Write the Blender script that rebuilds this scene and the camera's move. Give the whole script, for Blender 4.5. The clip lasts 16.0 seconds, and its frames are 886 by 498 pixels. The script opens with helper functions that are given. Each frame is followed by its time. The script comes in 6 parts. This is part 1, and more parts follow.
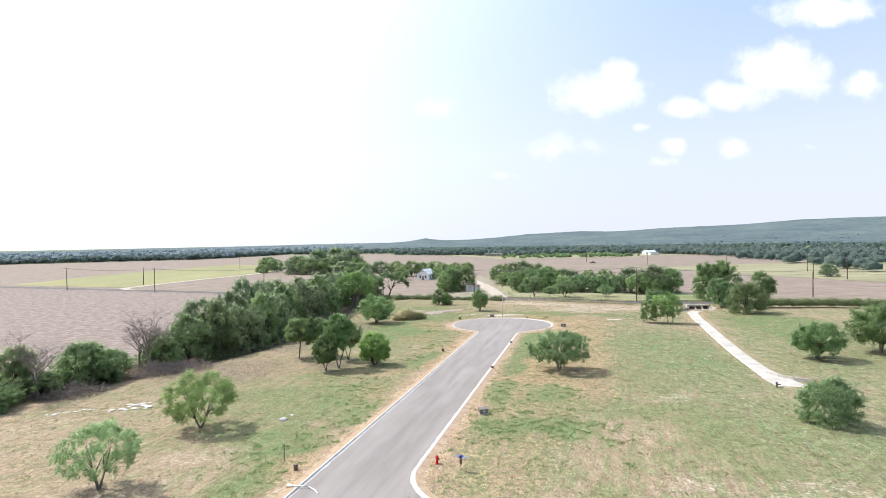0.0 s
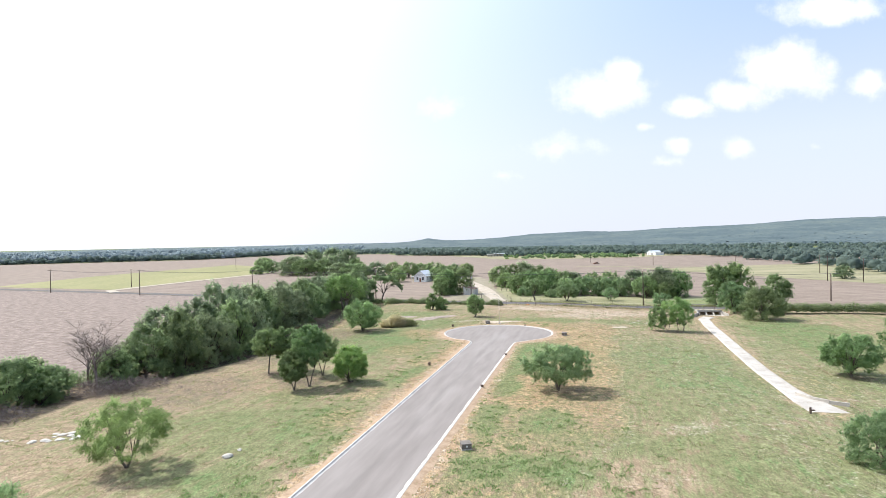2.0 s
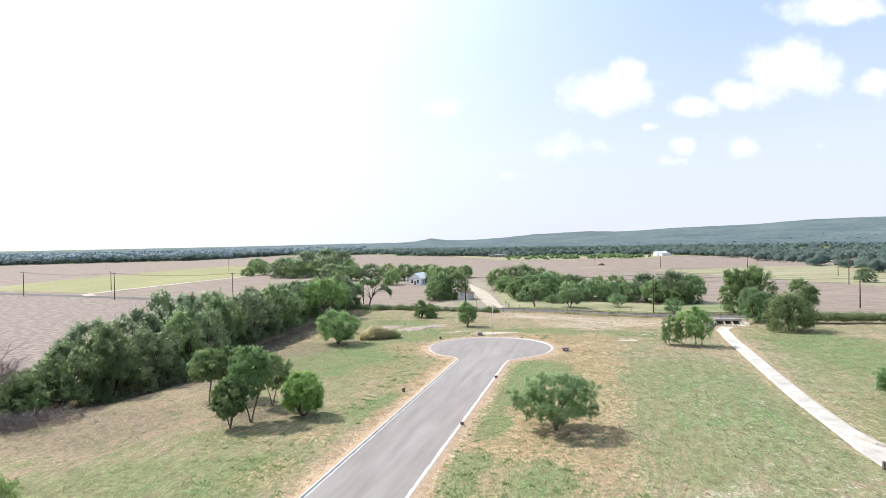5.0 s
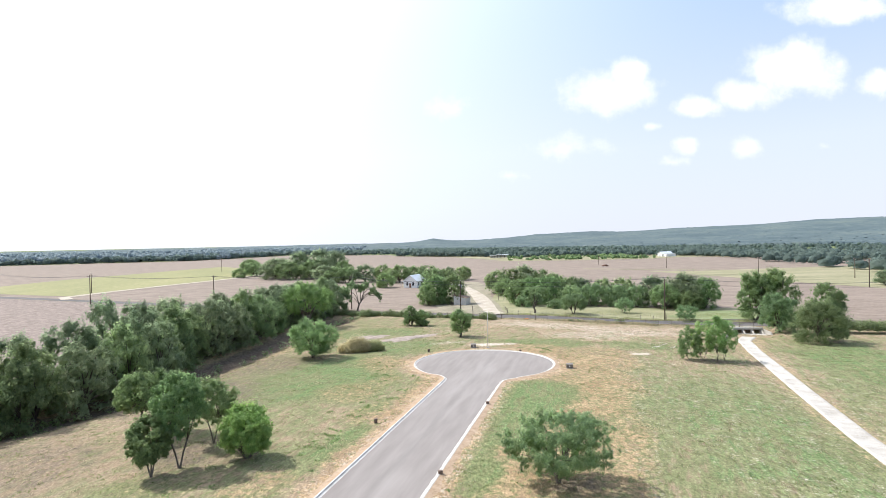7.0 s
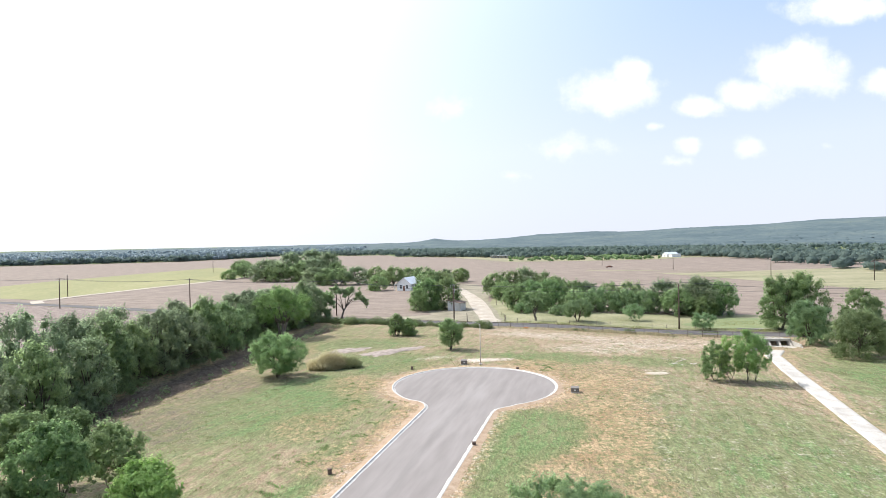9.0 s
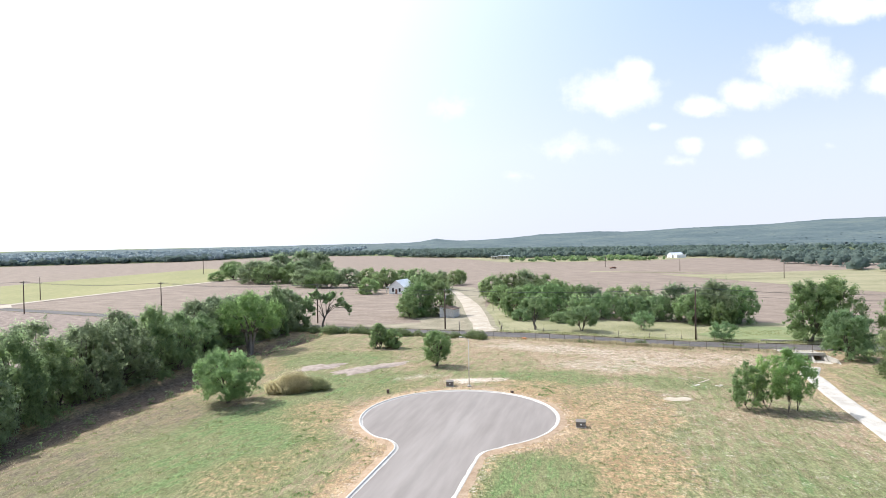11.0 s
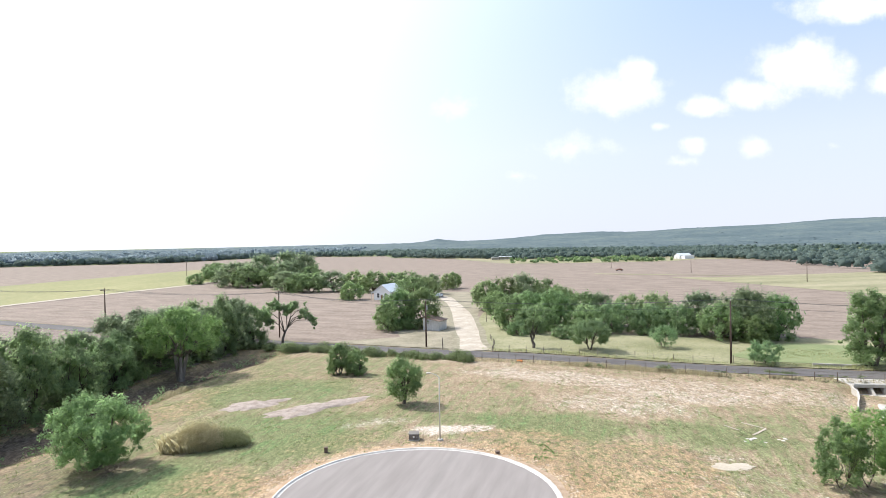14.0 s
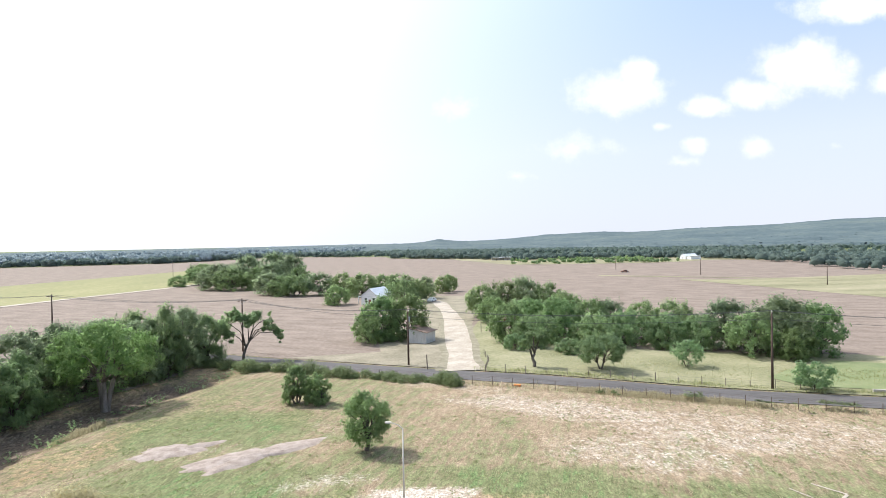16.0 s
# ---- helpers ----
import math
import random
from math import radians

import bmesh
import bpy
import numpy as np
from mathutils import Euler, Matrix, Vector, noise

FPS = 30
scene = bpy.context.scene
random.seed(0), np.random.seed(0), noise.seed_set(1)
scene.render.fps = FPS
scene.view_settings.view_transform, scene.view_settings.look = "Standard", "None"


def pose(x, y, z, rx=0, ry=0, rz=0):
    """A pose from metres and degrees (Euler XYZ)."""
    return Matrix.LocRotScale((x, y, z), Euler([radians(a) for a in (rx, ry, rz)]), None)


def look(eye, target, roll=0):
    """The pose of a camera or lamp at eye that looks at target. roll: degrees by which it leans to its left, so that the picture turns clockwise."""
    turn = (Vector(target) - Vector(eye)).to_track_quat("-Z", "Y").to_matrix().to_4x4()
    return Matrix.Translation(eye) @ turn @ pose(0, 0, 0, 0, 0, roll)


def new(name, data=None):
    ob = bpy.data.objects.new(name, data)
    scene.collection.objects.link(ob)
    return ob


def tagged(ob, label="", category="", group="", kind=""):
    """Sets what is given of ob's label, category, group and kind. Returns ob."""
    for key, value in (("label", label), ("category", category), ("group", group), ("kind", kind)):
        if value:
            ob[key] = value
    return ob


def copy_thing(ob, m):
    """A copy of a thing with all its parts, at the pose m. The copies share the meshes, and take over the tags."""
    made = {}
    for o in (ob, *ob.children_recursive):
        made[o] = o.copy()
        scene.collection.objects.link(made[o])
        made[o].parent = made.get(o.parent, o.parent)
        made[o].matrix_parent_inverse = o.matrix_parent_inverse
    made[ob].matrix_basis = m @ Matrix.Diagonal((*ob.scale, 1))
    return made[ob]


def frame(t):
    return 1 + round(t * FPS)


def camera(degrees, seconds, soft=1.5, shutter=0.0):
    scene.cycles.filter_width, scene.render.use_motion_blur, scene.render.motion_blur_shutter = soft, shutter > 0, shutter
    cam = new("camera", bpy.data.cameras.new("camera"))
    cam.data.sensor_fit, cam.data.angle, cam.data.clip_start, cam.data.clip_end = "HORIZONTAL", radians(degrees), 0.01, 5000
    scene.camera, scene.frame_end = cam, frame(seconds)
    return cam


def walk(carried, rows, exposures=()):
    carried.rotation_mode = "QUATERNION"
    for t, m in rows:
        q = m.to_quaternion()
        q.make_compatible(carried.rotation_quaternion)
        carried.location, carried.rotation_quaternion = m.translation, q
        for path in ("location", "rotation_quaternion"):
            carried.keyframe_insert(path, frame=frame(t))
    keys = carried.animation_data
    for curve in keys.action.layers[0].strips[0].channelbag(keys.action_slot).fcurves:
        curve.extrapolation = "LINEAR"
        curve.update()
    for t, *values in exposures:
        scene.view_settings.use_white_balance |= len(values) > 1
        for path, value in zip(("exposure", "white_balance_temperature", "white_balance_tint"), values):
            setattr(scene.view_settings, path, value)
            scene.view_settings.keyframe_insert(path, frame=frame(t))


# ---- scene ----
cam = camera(73.57, 16.0, soft=.6)
PATH = [
    (0, (-0.208, 0.577, 19.753), (-0.235, 100.566, 18.289), -1.061),
    (0.5, (0.523, 3.819, 19.809), (0.327, 103.808, 18.346), -1.061),
    (1, (1.222, 6.544, 19.862), (0.867, 106.533, 18.400), -1.061),
    (1.5, (1.891, 8.964, 19.913), (1.387, 108.952, 18.452), -1.061),
    (2, (2.536, 11.241, 19.961), (1.891, 111.228, 18.502), -1.061),
    (2.5, (3.162, 13.498, 20.006), (2.384, 113.484, 18.549), -1.061),
    (3, (3.771, 15.822, 20.049), (2.868, 115.808, 18.594), -1.061),
    (3.5, (4.367, 18.273, 20.089), (3.345, 118.257, 18.637), -1.061),
    (4, (4.955, 20.883, 20.127), (3.819, 120.866, 18.678), -1.061),
    (4.5, (5.535, 23.668, 20.163), (4.291, 123.650, 18.716), -1.061),
    (5, (6.113, 26.627, 20.195), (4.765, 126.607, 18.752), -1.061),
    (5.5, (6.688, 29.747, 20.226), (5.240, 129.726, 18.786), -1.061),
    (6, (7.265, 33.009, 20.253), (5.720, 132.986, 18.818), -1.061),
    (6.5, (7.843, 36.387, 20.279), (6.205, 136.363, 18.847), -1.061),
    (7, (8.425, 39.855, 20.301), (6.696, 139.830, 18.874), -1.061),
    (7.5, (9.012, 43.386, 20.321), (7.195, 143.360, 18.898), -1.061),
    (8, (9.604, 46.956, 20.339), (7.700, 146.928, 18.921), -1.061),
    (8.5, (10.202, 50.545, 20.354), (8.213, 150.515, 18.941), -1.061),
    (9, (10.806, 54.136, 20.366), (8.734, 154.105, 18.959), -1.061),
    (9.5, (11.415, 57.721, 20.376), (9.261, 157.687, 18.974), -1.061),
    (10, (12.030, 61.295, 20.383), (9.795, 161.260, 18.987), -1.061),
    (10.5, (12.649, 64.861, 20.388), (10.334, 164.825, 18.998), -1.061),
    (11, (13.271, 68.429, 20.390), (10.878, 168.390, 19.007), -1.061),
    (11.5, (13.894, 72.010, 20.390), (11.424, 171.970, 19.013), -1.061),
    (12, (14.518, 75.624, 20.387), (11.971, 175.582, 19.017), -1.061),
    (12.5, (15.139, 79.289, 20.382), (12.518, 179.245, 19.019), -1.061),
    (13, (15.755, 83.025, 20.374), (13.061, 182.980, 19.019), -1.061),
    (13.5, (16.364, 86.851, 20.364), (13.599, 186.803, 19.016), -1.061),
    (14, (16.962, 90.779, 20.351), (14.128, 190.730, 19.011), -1.061),
    (14.5, (17.547, 94.815, 20.335), (14.645, 194.764, 19.004), -1.061),
    (15, (18.114, 98.954, 20.317), (15.148, 198.901, 18.994), -1.061),
    (15.5, (18.659, 103.173, 20.297), (15.632, 203.119, 18.982), -1.061),
    (16, (19.178, 107.433, 20.273), (16.094, 207.377, 18.968), -1.061),
]
walk(cam, [(t, look(eye, target, roll)) for t, eye, target, roll in PATH], exposures=((0, .7, 6180, 9), (16, .7, 6180, 9)))

# world, sun and exposure -------------------------------------------------
SUN_EL, SUN_DIR = radians(50), Vector((-0.87, 0.46, 0)).normalized()
sun_vec = Vector((SUN_DIR.x * math.cos(SUN_EL), SUN_DIR.y * math.cos(SUN_EL), math.sin(SUN_EL)))
sun = new("sun", bpy.data.lights.new("sun", "SUN"))
sun.data.energy, sun.data.angle, sun.data.color = 3.7, radians(0.6), (1.0, 0.96, 0.91)
sun.matrix_world = sun_vec.to_track_quat("Z", "Y").to_matrix().to_4x4()

world = bpy.data.worlds.new("sky")
scene.world = world
world.use_nodes = True
WN, WL = world.node_tree.nodes, world.node_tree.links
WN.clear()


def wnode(kind, **sets):
    n = WN.new(kind)
    for k, v in sets.items():
        if k == "op":
            n.operation = v
        elif k == "ins":
            for i, s in enumerate(v):
                if s is None:
                    continue
                if isinstance(s, bpy.types.NodeSocket):
                    WL.new(s, n.inputs[i])
                else:
                    n.inputs[i].default_value = s
    return n


def wm(op, a, b=None, c=None):
    return wnode("ShaderNodeMath", op=op, ins=(a, b, c)).outputs[0]


sky = WN.new("ShaderNodeTexSky")
sky.sky_type, sky.sun_disc = "NISHITA", False
sky.sun_elevation, sky.sun_rotation = SUN_EL, math.atan2(SUN_DIR.x, SUN_DIR.y)
sky.altitude, sky.air_density, sky.dust_density, sky.ozone_density = 150, 1.0, 2.2, 1.5
coord = WN.new("ShaderNodeTexCoord")
split = wnode("ShaderNodeSeparateXYZ", ins=(coord.outputs["Generated"],))
ahead = wm("MAXIMUM", split.outputs[1], 0.05)
cu, cv = wm("DIVIDE", split.outputs[0], ahead), wm("DIVIDE", split.outputs[2], ahead)
uv = wnode("ShaderNodeCombineXYZ", ins=(cu, cv, 0.0)).outputs[0]
# fair-weather clouds: tangent of bearing, tangent of height, half width, half height, thickness
CLOUDS = [(0.271, 0.243, 0.083, 0.045, 1), (0.299, 0.273, 0.04, 0.026, 1), (0.572, 0.27, 0.094, 0.049, 1), (0.589, 0.298, 0.051, 0.034, 1), (0.41, 0.215, 0.049, 0.021, 1),
          (0.49, 0.236, 0.06, 0.029, 1), (0.709, 0.247, 0.038, 0.028, 1), (0.648, 0.374, 0.106, 0.028, 1), (0.394, 0.152, 0.026, 0.017, 0.8), (0.496, 0.145, 0.036, 0.021, 0.85),
          (0.336, 0.185, 0.019, 0.009, 0.6), (0.192, 0.152, 0.077, 0.026, 0.55), (-0.005, 0.227, 0.049, 0.027, 0.55), (0.096, 0.107, 0.038, 0.011, 0.4), (0.621, 0.145, 0.023, 0.01, 0.45),
          (0.367, 0.124, 0.032, 0.011, 0.4), (-0.202, 0.21, 0.049, 0.021, 0.35)]
mask = None
for u0, v0, ru, rv, thick in CLOUDS:
    d = wnode("ShaderNodeVectorMath", op="SUBTRACT", ins=(uv, (u0, v0, 0))).outputs[0]
    d = wnode("ShaderNodeVectorMath", op="MULTIPLY", ins=(d, (.92 / ru, .92 / rv, 0))).outputs[0]
    r = wnode("ShaderNodeVectorMath", op="LENGTH", ins=(d,)).outputs["Value"]
    m = wm("MULTIPLY", wm("SUBTRACT", 1.15, r), thick)
    mask = m if mask is None else wm("MAXIMUM", mask, m)
puff = WN.new("ShaderNodeTexNoise")
puff.inputs["Scale"].default_value, puff.inputs["Detail"].default_value, puff.inputs["Roughness"].default_value = 18, 8, .62
WL.new(uv, puff.inputs["Vector"])
shape = wm("ADD", mask, wm("MULTIPLY", wm("SUBTRACT", puff.outputs["Fac"], .5), 1.5))
soft = wnode("ShaderNodeMapRange", ins=(shape, .12, .82, 0.0, 1.0))
soft.interpolation_type = "SMOOTHSTEP"
cover = wm("MULTIPLY", soft.outputs[0], wm("GREATER_THAN", split.outputs[1], .1))
# pale summer haze that thins with height and glares towards the sun
haze = wnode("ShaderNodeMapRange", ins=(split.outputs[2], 0.0, .45, .94, .8)).outputs[0]
veil = WN.new("ShaderNodeValToRGB")
for i, (at, tone) in enumerate(((0.0, (.565, .575, .635)), (.14, (.535, .57, .64)), (.42, (.305, .425, .64)))):
    stop = veil.color_ramp.elements[i] if i < 2 else veil.color_ramp.elements.new(at)
    stop.position, stop.color = at, (*tone, 1)
WL.new(split.outputs[2], veil.inputs[0])
veil_light = wnode("ShaderNodeVectorMath", op="MULTIPLY", ins=(veil.outputs[0], (10, 10, 10))).outputs[0]
hazy = wnode("ShaderNodeMix")
hazy.data_type = "RGBA"
WL.new(haze, hazy.inputs[0])
WL.new(sky.outputs[0], hazy.inputs[6])
WL.new(veil_light, hazy.inputs[7])
toward = wnode("ShaderNodeVectorMath", op="DOT_PRODUCT", ins=(coord.outputs["Generated"], tuple(sun_vec))).outputs["Value"]
near_sun = wnode("ShaderNodeMapRange", ins=(toward, .08, .82, 0.0, 1.0)).outputs[0]
glare = wm("POWER", near_sun, 2.6)
glow = wnode("ShaderNodeMix")
glow.data_type = "RGBA"
WL.new(glare, glow.inputs[0])
WL.new(hazy.outputs[2], glow.inputs[6])
glow.inputs[7].default_value = (11, 11, 11.1, 1)
clouded = wnode("ShaderNodeMix")
clouded.data_type = "RGBA"
WL.new(cover, clouded.inputs[0])
WL.new(glow.outputs[2], clouded.inputs[6])
clouded.inputs[7].default_value = (7.0, 7.0, 7.2, 1)
back = WN.new("ShaderNodeBackground")
back.inputs[1].default_value = 0.1
WL.new(clouded.outputs[2], back.inputs[0])
WL.new(back.outputs[0], WN.new("ShaderNodeOutputWorld").inputs[0])

# materials -----------------------------------------------------------------
def surface(name, colours, scale=1.0, rough=.9, bump=0.0, metal=0.0, fine=9.0, stretch=(1, 1, 1), turn=0.0, each=0.0):
    """Noise at two sizes runs through the colours; each: how far whole objects differ in brightness."""
    m = bpy.data.materials.new(name)
    m.use_nodes = True
    n, l = m.node_tree.nodes, m.node_tree.links
    p = n["Principled BSDF"]
    p.inputs["Roughness"].default_value, p.inputs["Metallic"].default_value = rough, metal
    p.inputs["Specular IOR Level"].default_value = .25
    geo, mp = n.new("ShaderNodeNewGeometry"), n.new("ShaderNodeMapping")
    mp.vector_type = "TEXTURE"
    mp.inputs["Scale"].default_value, mp.inputs["Rotation"].default_value = tuple(1 / q for q in stretch), (0, 0, -turn)
    l.new(geo.outputs["Position"], mp.inputs["Vector"])
    a, b = n.new("ShaderNodeTexNoise"), n.new("ShaderNodeTexNoise")
    a.inputs["Scale"].default_value, a.inputs["Detail"].default_value = scale, 4
    b.inputs["Scale"].default_value, b.inputs["Detail"].default_value = scale * fine, 4
    l.new(mp.outputs[0], a.inputs["Vector"]), l.new(mp.outputs[0], b.inputs["Vector"])
    s = n.new("ShaderNodeMath")
    s.operation, s.inputs[1].default_value = "MULTIPLY_ADD", .55
    h = n.new("ShaderNodeMath")
    h.operation, h.inputs[1].default_value = "MULTIPLY", .45
    l.new(b.outputs["Fac"], h.inputs[0]), l.new(a.outputs["Fac"], s.inputs[0]), l.new(h.outputs[0], s.inputs[2])
    ramp = n.new("ShaderNodeValToRGB")
    e = ramp.color_ramp.elements
    while len(e) < len(colours):
        e.new(.5)
    for i, c in enumerate(colours):
        e[i].position, e[i].color = .34 + .32 * i / max(1, len(colours) - 1), (*c, 1)
    l.new(s.outputs[0], ramp.inputs[0])
    out = ramp.outputs[0]
    if each:
        o, v, hs = n.new("ShaderNodeObjectInfo"), n.new("ShaderNodeMapRange"), n.new("ShaderNodeHueSaturation")
        v.inputs["To Min"].default_value, v.inputs["To Max"].default_value = 1 - each, 1 + each
        l.new(o.outputs["Random"], v.inputs["Value"]), l.new(v.outputs[0], hs.inputs["Value"]), l.new(out, hs.inputs["Color"])
        out = hs.outputs[0]
    l.new(out, p.inputs["Base Color"])
    if bump:
        k = n.new("ShaderNodeBump")
        k.inputs["Strength"].default_value, k.inputs["Distance"].default_value = .8, bump
        l.new(s.outputs[0], k.inputs["Height"]), l.new(k.outputs[0], p.inputs["Normal"])
    return m


def leafy(name, dark, light, through_leaf=.35, each=.16):
    """Leaves: colour differs from spray to spray and from tree to tree; some light passes through."""
    m = bpy.data.materials.new(name)
    m.use_nodes = True
    n, l = m.node_tree.nodes, m.node_tree.links
    p = n["Principled BSDF"]
    geo, info, ramp = n.new("ShaderNodeNewGeometry"), n.new("ShaderNodeObjectInfo"), n.new("ShaderNodeValToRGB")
    big, add = n.new("ShaderNodeTexNoise"), n.new("ShaderNodeMath")
    big.inputs["Scale"].default_value = .55
    l.new(geo.outputs["Position"], big.inputs["Vector"])
    add.operation, add.inputs[1].default_value = "MULTIPLY_ADD", .5
    l.new(geo.outputs["Random Per Island"], add.inputs[0])
    half = n.new("ShaderNodeMath")
    half.operation, half.inputs[1].default_value = "MULTIPLY", .5
    l.new(big.outputs["Fac"], half.inputs[0]), l.new(half.outputs[0], add.inputs[2])
    ramp.color_ramp.elements[0].position, ramp.color_ramp.elements[1].position = .15, .85
    ramp.color_ramp.elements[0].color, ramp.color_ramp.elements[1].color = (*dark, 1), (*light, 1)
    l.new(add.outputs[0], ramp.inputs[0])
    hs, v = n.new("ShaderNodeHueSaturation"), n.new("ShaderNodeMapRange")
    v.inputs["To Min"].default_value, v.inputs["To Max"].default_value = 1 - each, 1 + each
    l.new(info.outputs["Random"], v.inputs["Value"]), l.new(v.outputs[0], hs.inputs["Value"]), l.new(ramp.outputs[0], hs.inputs["Color"])
    wheel = n.new("ShaderNodeMath")
    wheel.operation, wheel.inputs[1].default_value = "MULTIPLY", 7.31
    part_of = n.new("ShaderNodeMath")
    part_of.operation = "FRACT"
    hue = n.new("ShaderNodeMapRange")
    hue.inputs["To Min"].default_value, hue.inputs["To Max"].default_value = .5 - .1 * each, .5 + .06 * each
    l.new(info.outputs["Random"], wheel.inputs[0]), l.new(wheel.outputs[0], part_of.inputs[0]), l.new(part_of.outputs[0], hue.inputs["Value"]), l.new(hue.outputs[0], hs.inputs["Hue"])
    p.inputs["Roughness"].default_value, p.inputs["Specular IOR Level"].default_value = .75, .15
    l.new(hs.outputs[0], p.inputs["Base Color"])
    t, mix = n.new("ShaderNodeBsdfTranslucent"), n.new("ShaderNodeMixShader")
    warm = n.new("ShaderNodeHueSaturation")
    warm.inputs["Value"].default_value, warm.inputs["Saturation"].default_value = 2.2, 1.05
    l.new(hs.outputs[0], warm.inputs["Color"]), l.new(warm.outputs[0], t.inputs["Color"])
    mix.inputs[0].default_value = through_leaf
    l.new(p.outputs[0], mix.inputs[1]), l.new(t.outputs[0], mix.inputs[2]), l.new(mix.outputs[0], n["Material Output"].inputs["Surface"])
    return m


def ground_material():
    """Mown pasture: green and straw grass, bare orange soil and pale caliche, by the sheet's own cover layer and noise at three sizes."""
    m = bpy.data.materials.new("pasture")
    m.use_nodes = True
    n, l = m.node_tree.nodes, m.node_tree.links
    p = n["Principled BSDF"]
    p.inputs["Roughness"].default_value, p.inputs["Specular IOR Level"].default_value = .95, .1
    geo, at, sep = n.new("ShaderNodeNewGeometry"), n.new("ShaderNodeAttribute"), n.new("ShaderNodeSeparateColor")
    at.attribute_name = "cover"
    l.new(at.outputs["Color"], sep.inputs[0])

    rows_ = n.new("ShaderNodeMapping")
    rows_.inputs["Scale"].default_value = (1, .42, 1)
    l.new(geo.outputs["Position"], rows_.inputs["Vector"])

    def tex(scale, detail=5, rough=.6, mown=False):
        k = n.new("ShaderNodeTexNoise")
        k.inputs["Scale"].default_value, k.inputs["Detail"].default_value, k.inputs["Roughness"].default_value = scale, detail, rough
        l.new(rows_.outputs[0] if mown else geo.outputs["Position"], k.inputs["Vector"])
        return k.outputs["Fac"]

    def math2(op, a, b, c=None):
        k = n.new("ShaderNodeMath")
        k.operation = op
        for i, s in enumerate((a, b, c)):
            if s is None:
                continue
            if isinstance(s, float):
                k.inputs[i].default_value = s
            else:
                l.new(s, k.inputs[i])
        return k.outputs[0]

    def step(x, lo, hi):
        k = n.new("ShaderNodeMapRange")
        k.interpolation_type = "SMOOTHSTEP"
        k.inputs[1].default_value, k.inputs[2].default_value = lo, hi
        l.new(x, k.inputs[0])
        return k.outputs[0]

    def mix(f, a, b):
        k = n.new("ShaderNodeMix")
        k.data_type = "RGBA"
        l.new(f, k.inputs[0])
        for i, s in ((6, a), (7, b)):
            if isinstance(s, tuple):
                k.inputs[i].default_value = (*s, 1)
            else:
                l.new(s, k.inputs[i])
        return k.outputs[2]

    broad, mid, small, speck = tex(.05), tex(.28), tex(1.15, 6, .74, True), tex(3.3, 5, .82, True)
    green = mix(step(small, .35, .68), (.122, .129, .061), (.21, .214, .108))
    weeds = mix(step(speck, .3, .7), (.088, .126, .05), (.156, .204, .086))
    straw = mix(step(small, .3, .7), (.202, .149, .096), (.346, .264, .182))
    # how green: the layer plus noise
    wild = math2("ADD", math2("MULTIPLY", mid, .45), math2("ADD", math2("MULTIPLY", small, .6), math2("ADD", math2("MULTIPLY", broad, .25), math2("MULTIPLY", speck, .35))))
    turned, drawn = n.new("ShaderNodeMapping"), n.new("ShaderNodeMapping")  # faint streaks left by the mower
    turned.inputs["Rotation"].default_value, drawn.inputs["Scale"].default_value = (0, 0, radians(17)), (1.1, .13, 1)
    swath = n.new("ShaderNodeTexNoise")
    swath.inputs["Scale"].default_value, swath.inputs["Detail"].default_value, swath.inputs["Distortion"].default_value = 1.0, 4, .6
    l.new(geo.outputs["Position"], turned.inputs["Vector"]), l.new(turned.outputs[0], drawn.inputs["Vector"]), l.new(drawn.outputs[0], swath.inputs["Vector"])
    raked, combed = n.new("ShaderNodeMapping"), n.new("ShaderNodeTexNoise")  # narrow ridges of cut grass
    raked.inputs["Scale"].default_value = (3.2, .55, 1)
    combed.inputs["Scale"].default_value, combed.inputs["Detail"].default_value, combed.inputs["Distortion"].default_value = 1.0, 3, .8
    l.new(turned.outputs[0], raked.inputs["Vector"]), l.new(raked.outputs[0], combed.inputs["Vector"])
    lush = math2("ADD", sep.outputs[0], math2("MULTIPLY", math2("SUBTRACT", wild, .825), 2.1))
    lush = math2("ADD", lush, math2("MULTIPLY", math2("SUBTRACT", swath.outputs["Fac"], .5), 1.1))
    lush = math2("ADD", lush, math2("MULTIPLY", math2("SUBTRACT", combed.outputs["Fac"], .5), .9))
    grass = mix(step(lush, .2, .78), straw, green)
    grass = mix(step(lush, .88, 1.2), grass, weeds)
    soil = mix(step(math2("ADD", math2("MULTIPLY", mid, .6), math2("MULTIPLY", small, .4)), .36, .64), (.222, .146, .079), (.37, .266, .16))
    dirt = math2("ADD", sep.outputs[2], math2("MULTIPLY", math2("SUBTRACT", math2("ADD", math2("MULTIPLY", small, .6), math2("MULTIPLY", speck, .4)), .5), 2.7))
    c = mix(step(dirt, .35, .95), grass, soil)
    # tussocks that stand out of the bare soil
    tuss = math2("ADD", tex(1.5, 2, .5), math2("MULTIPLY", math2("SUBTRACT", sep.outputs[0], .55), .22))
    clump = math2("MULTIPLY", math2("MULTIPLY", step(tuss, .51, .6), step(sep.outputs[2], .14, .36)), .72)
    c = mix(clump, c, mix(step(speck, .3, .7), (.1, .112, .048), (.18, .192, .09)))
    blot, crumb = tex(.9, 6, .75), tex(3.4, 5, .78)
    pale = mix(step(crumb, .3, .7), (.38, .318, .262), (.57, .5, .425))
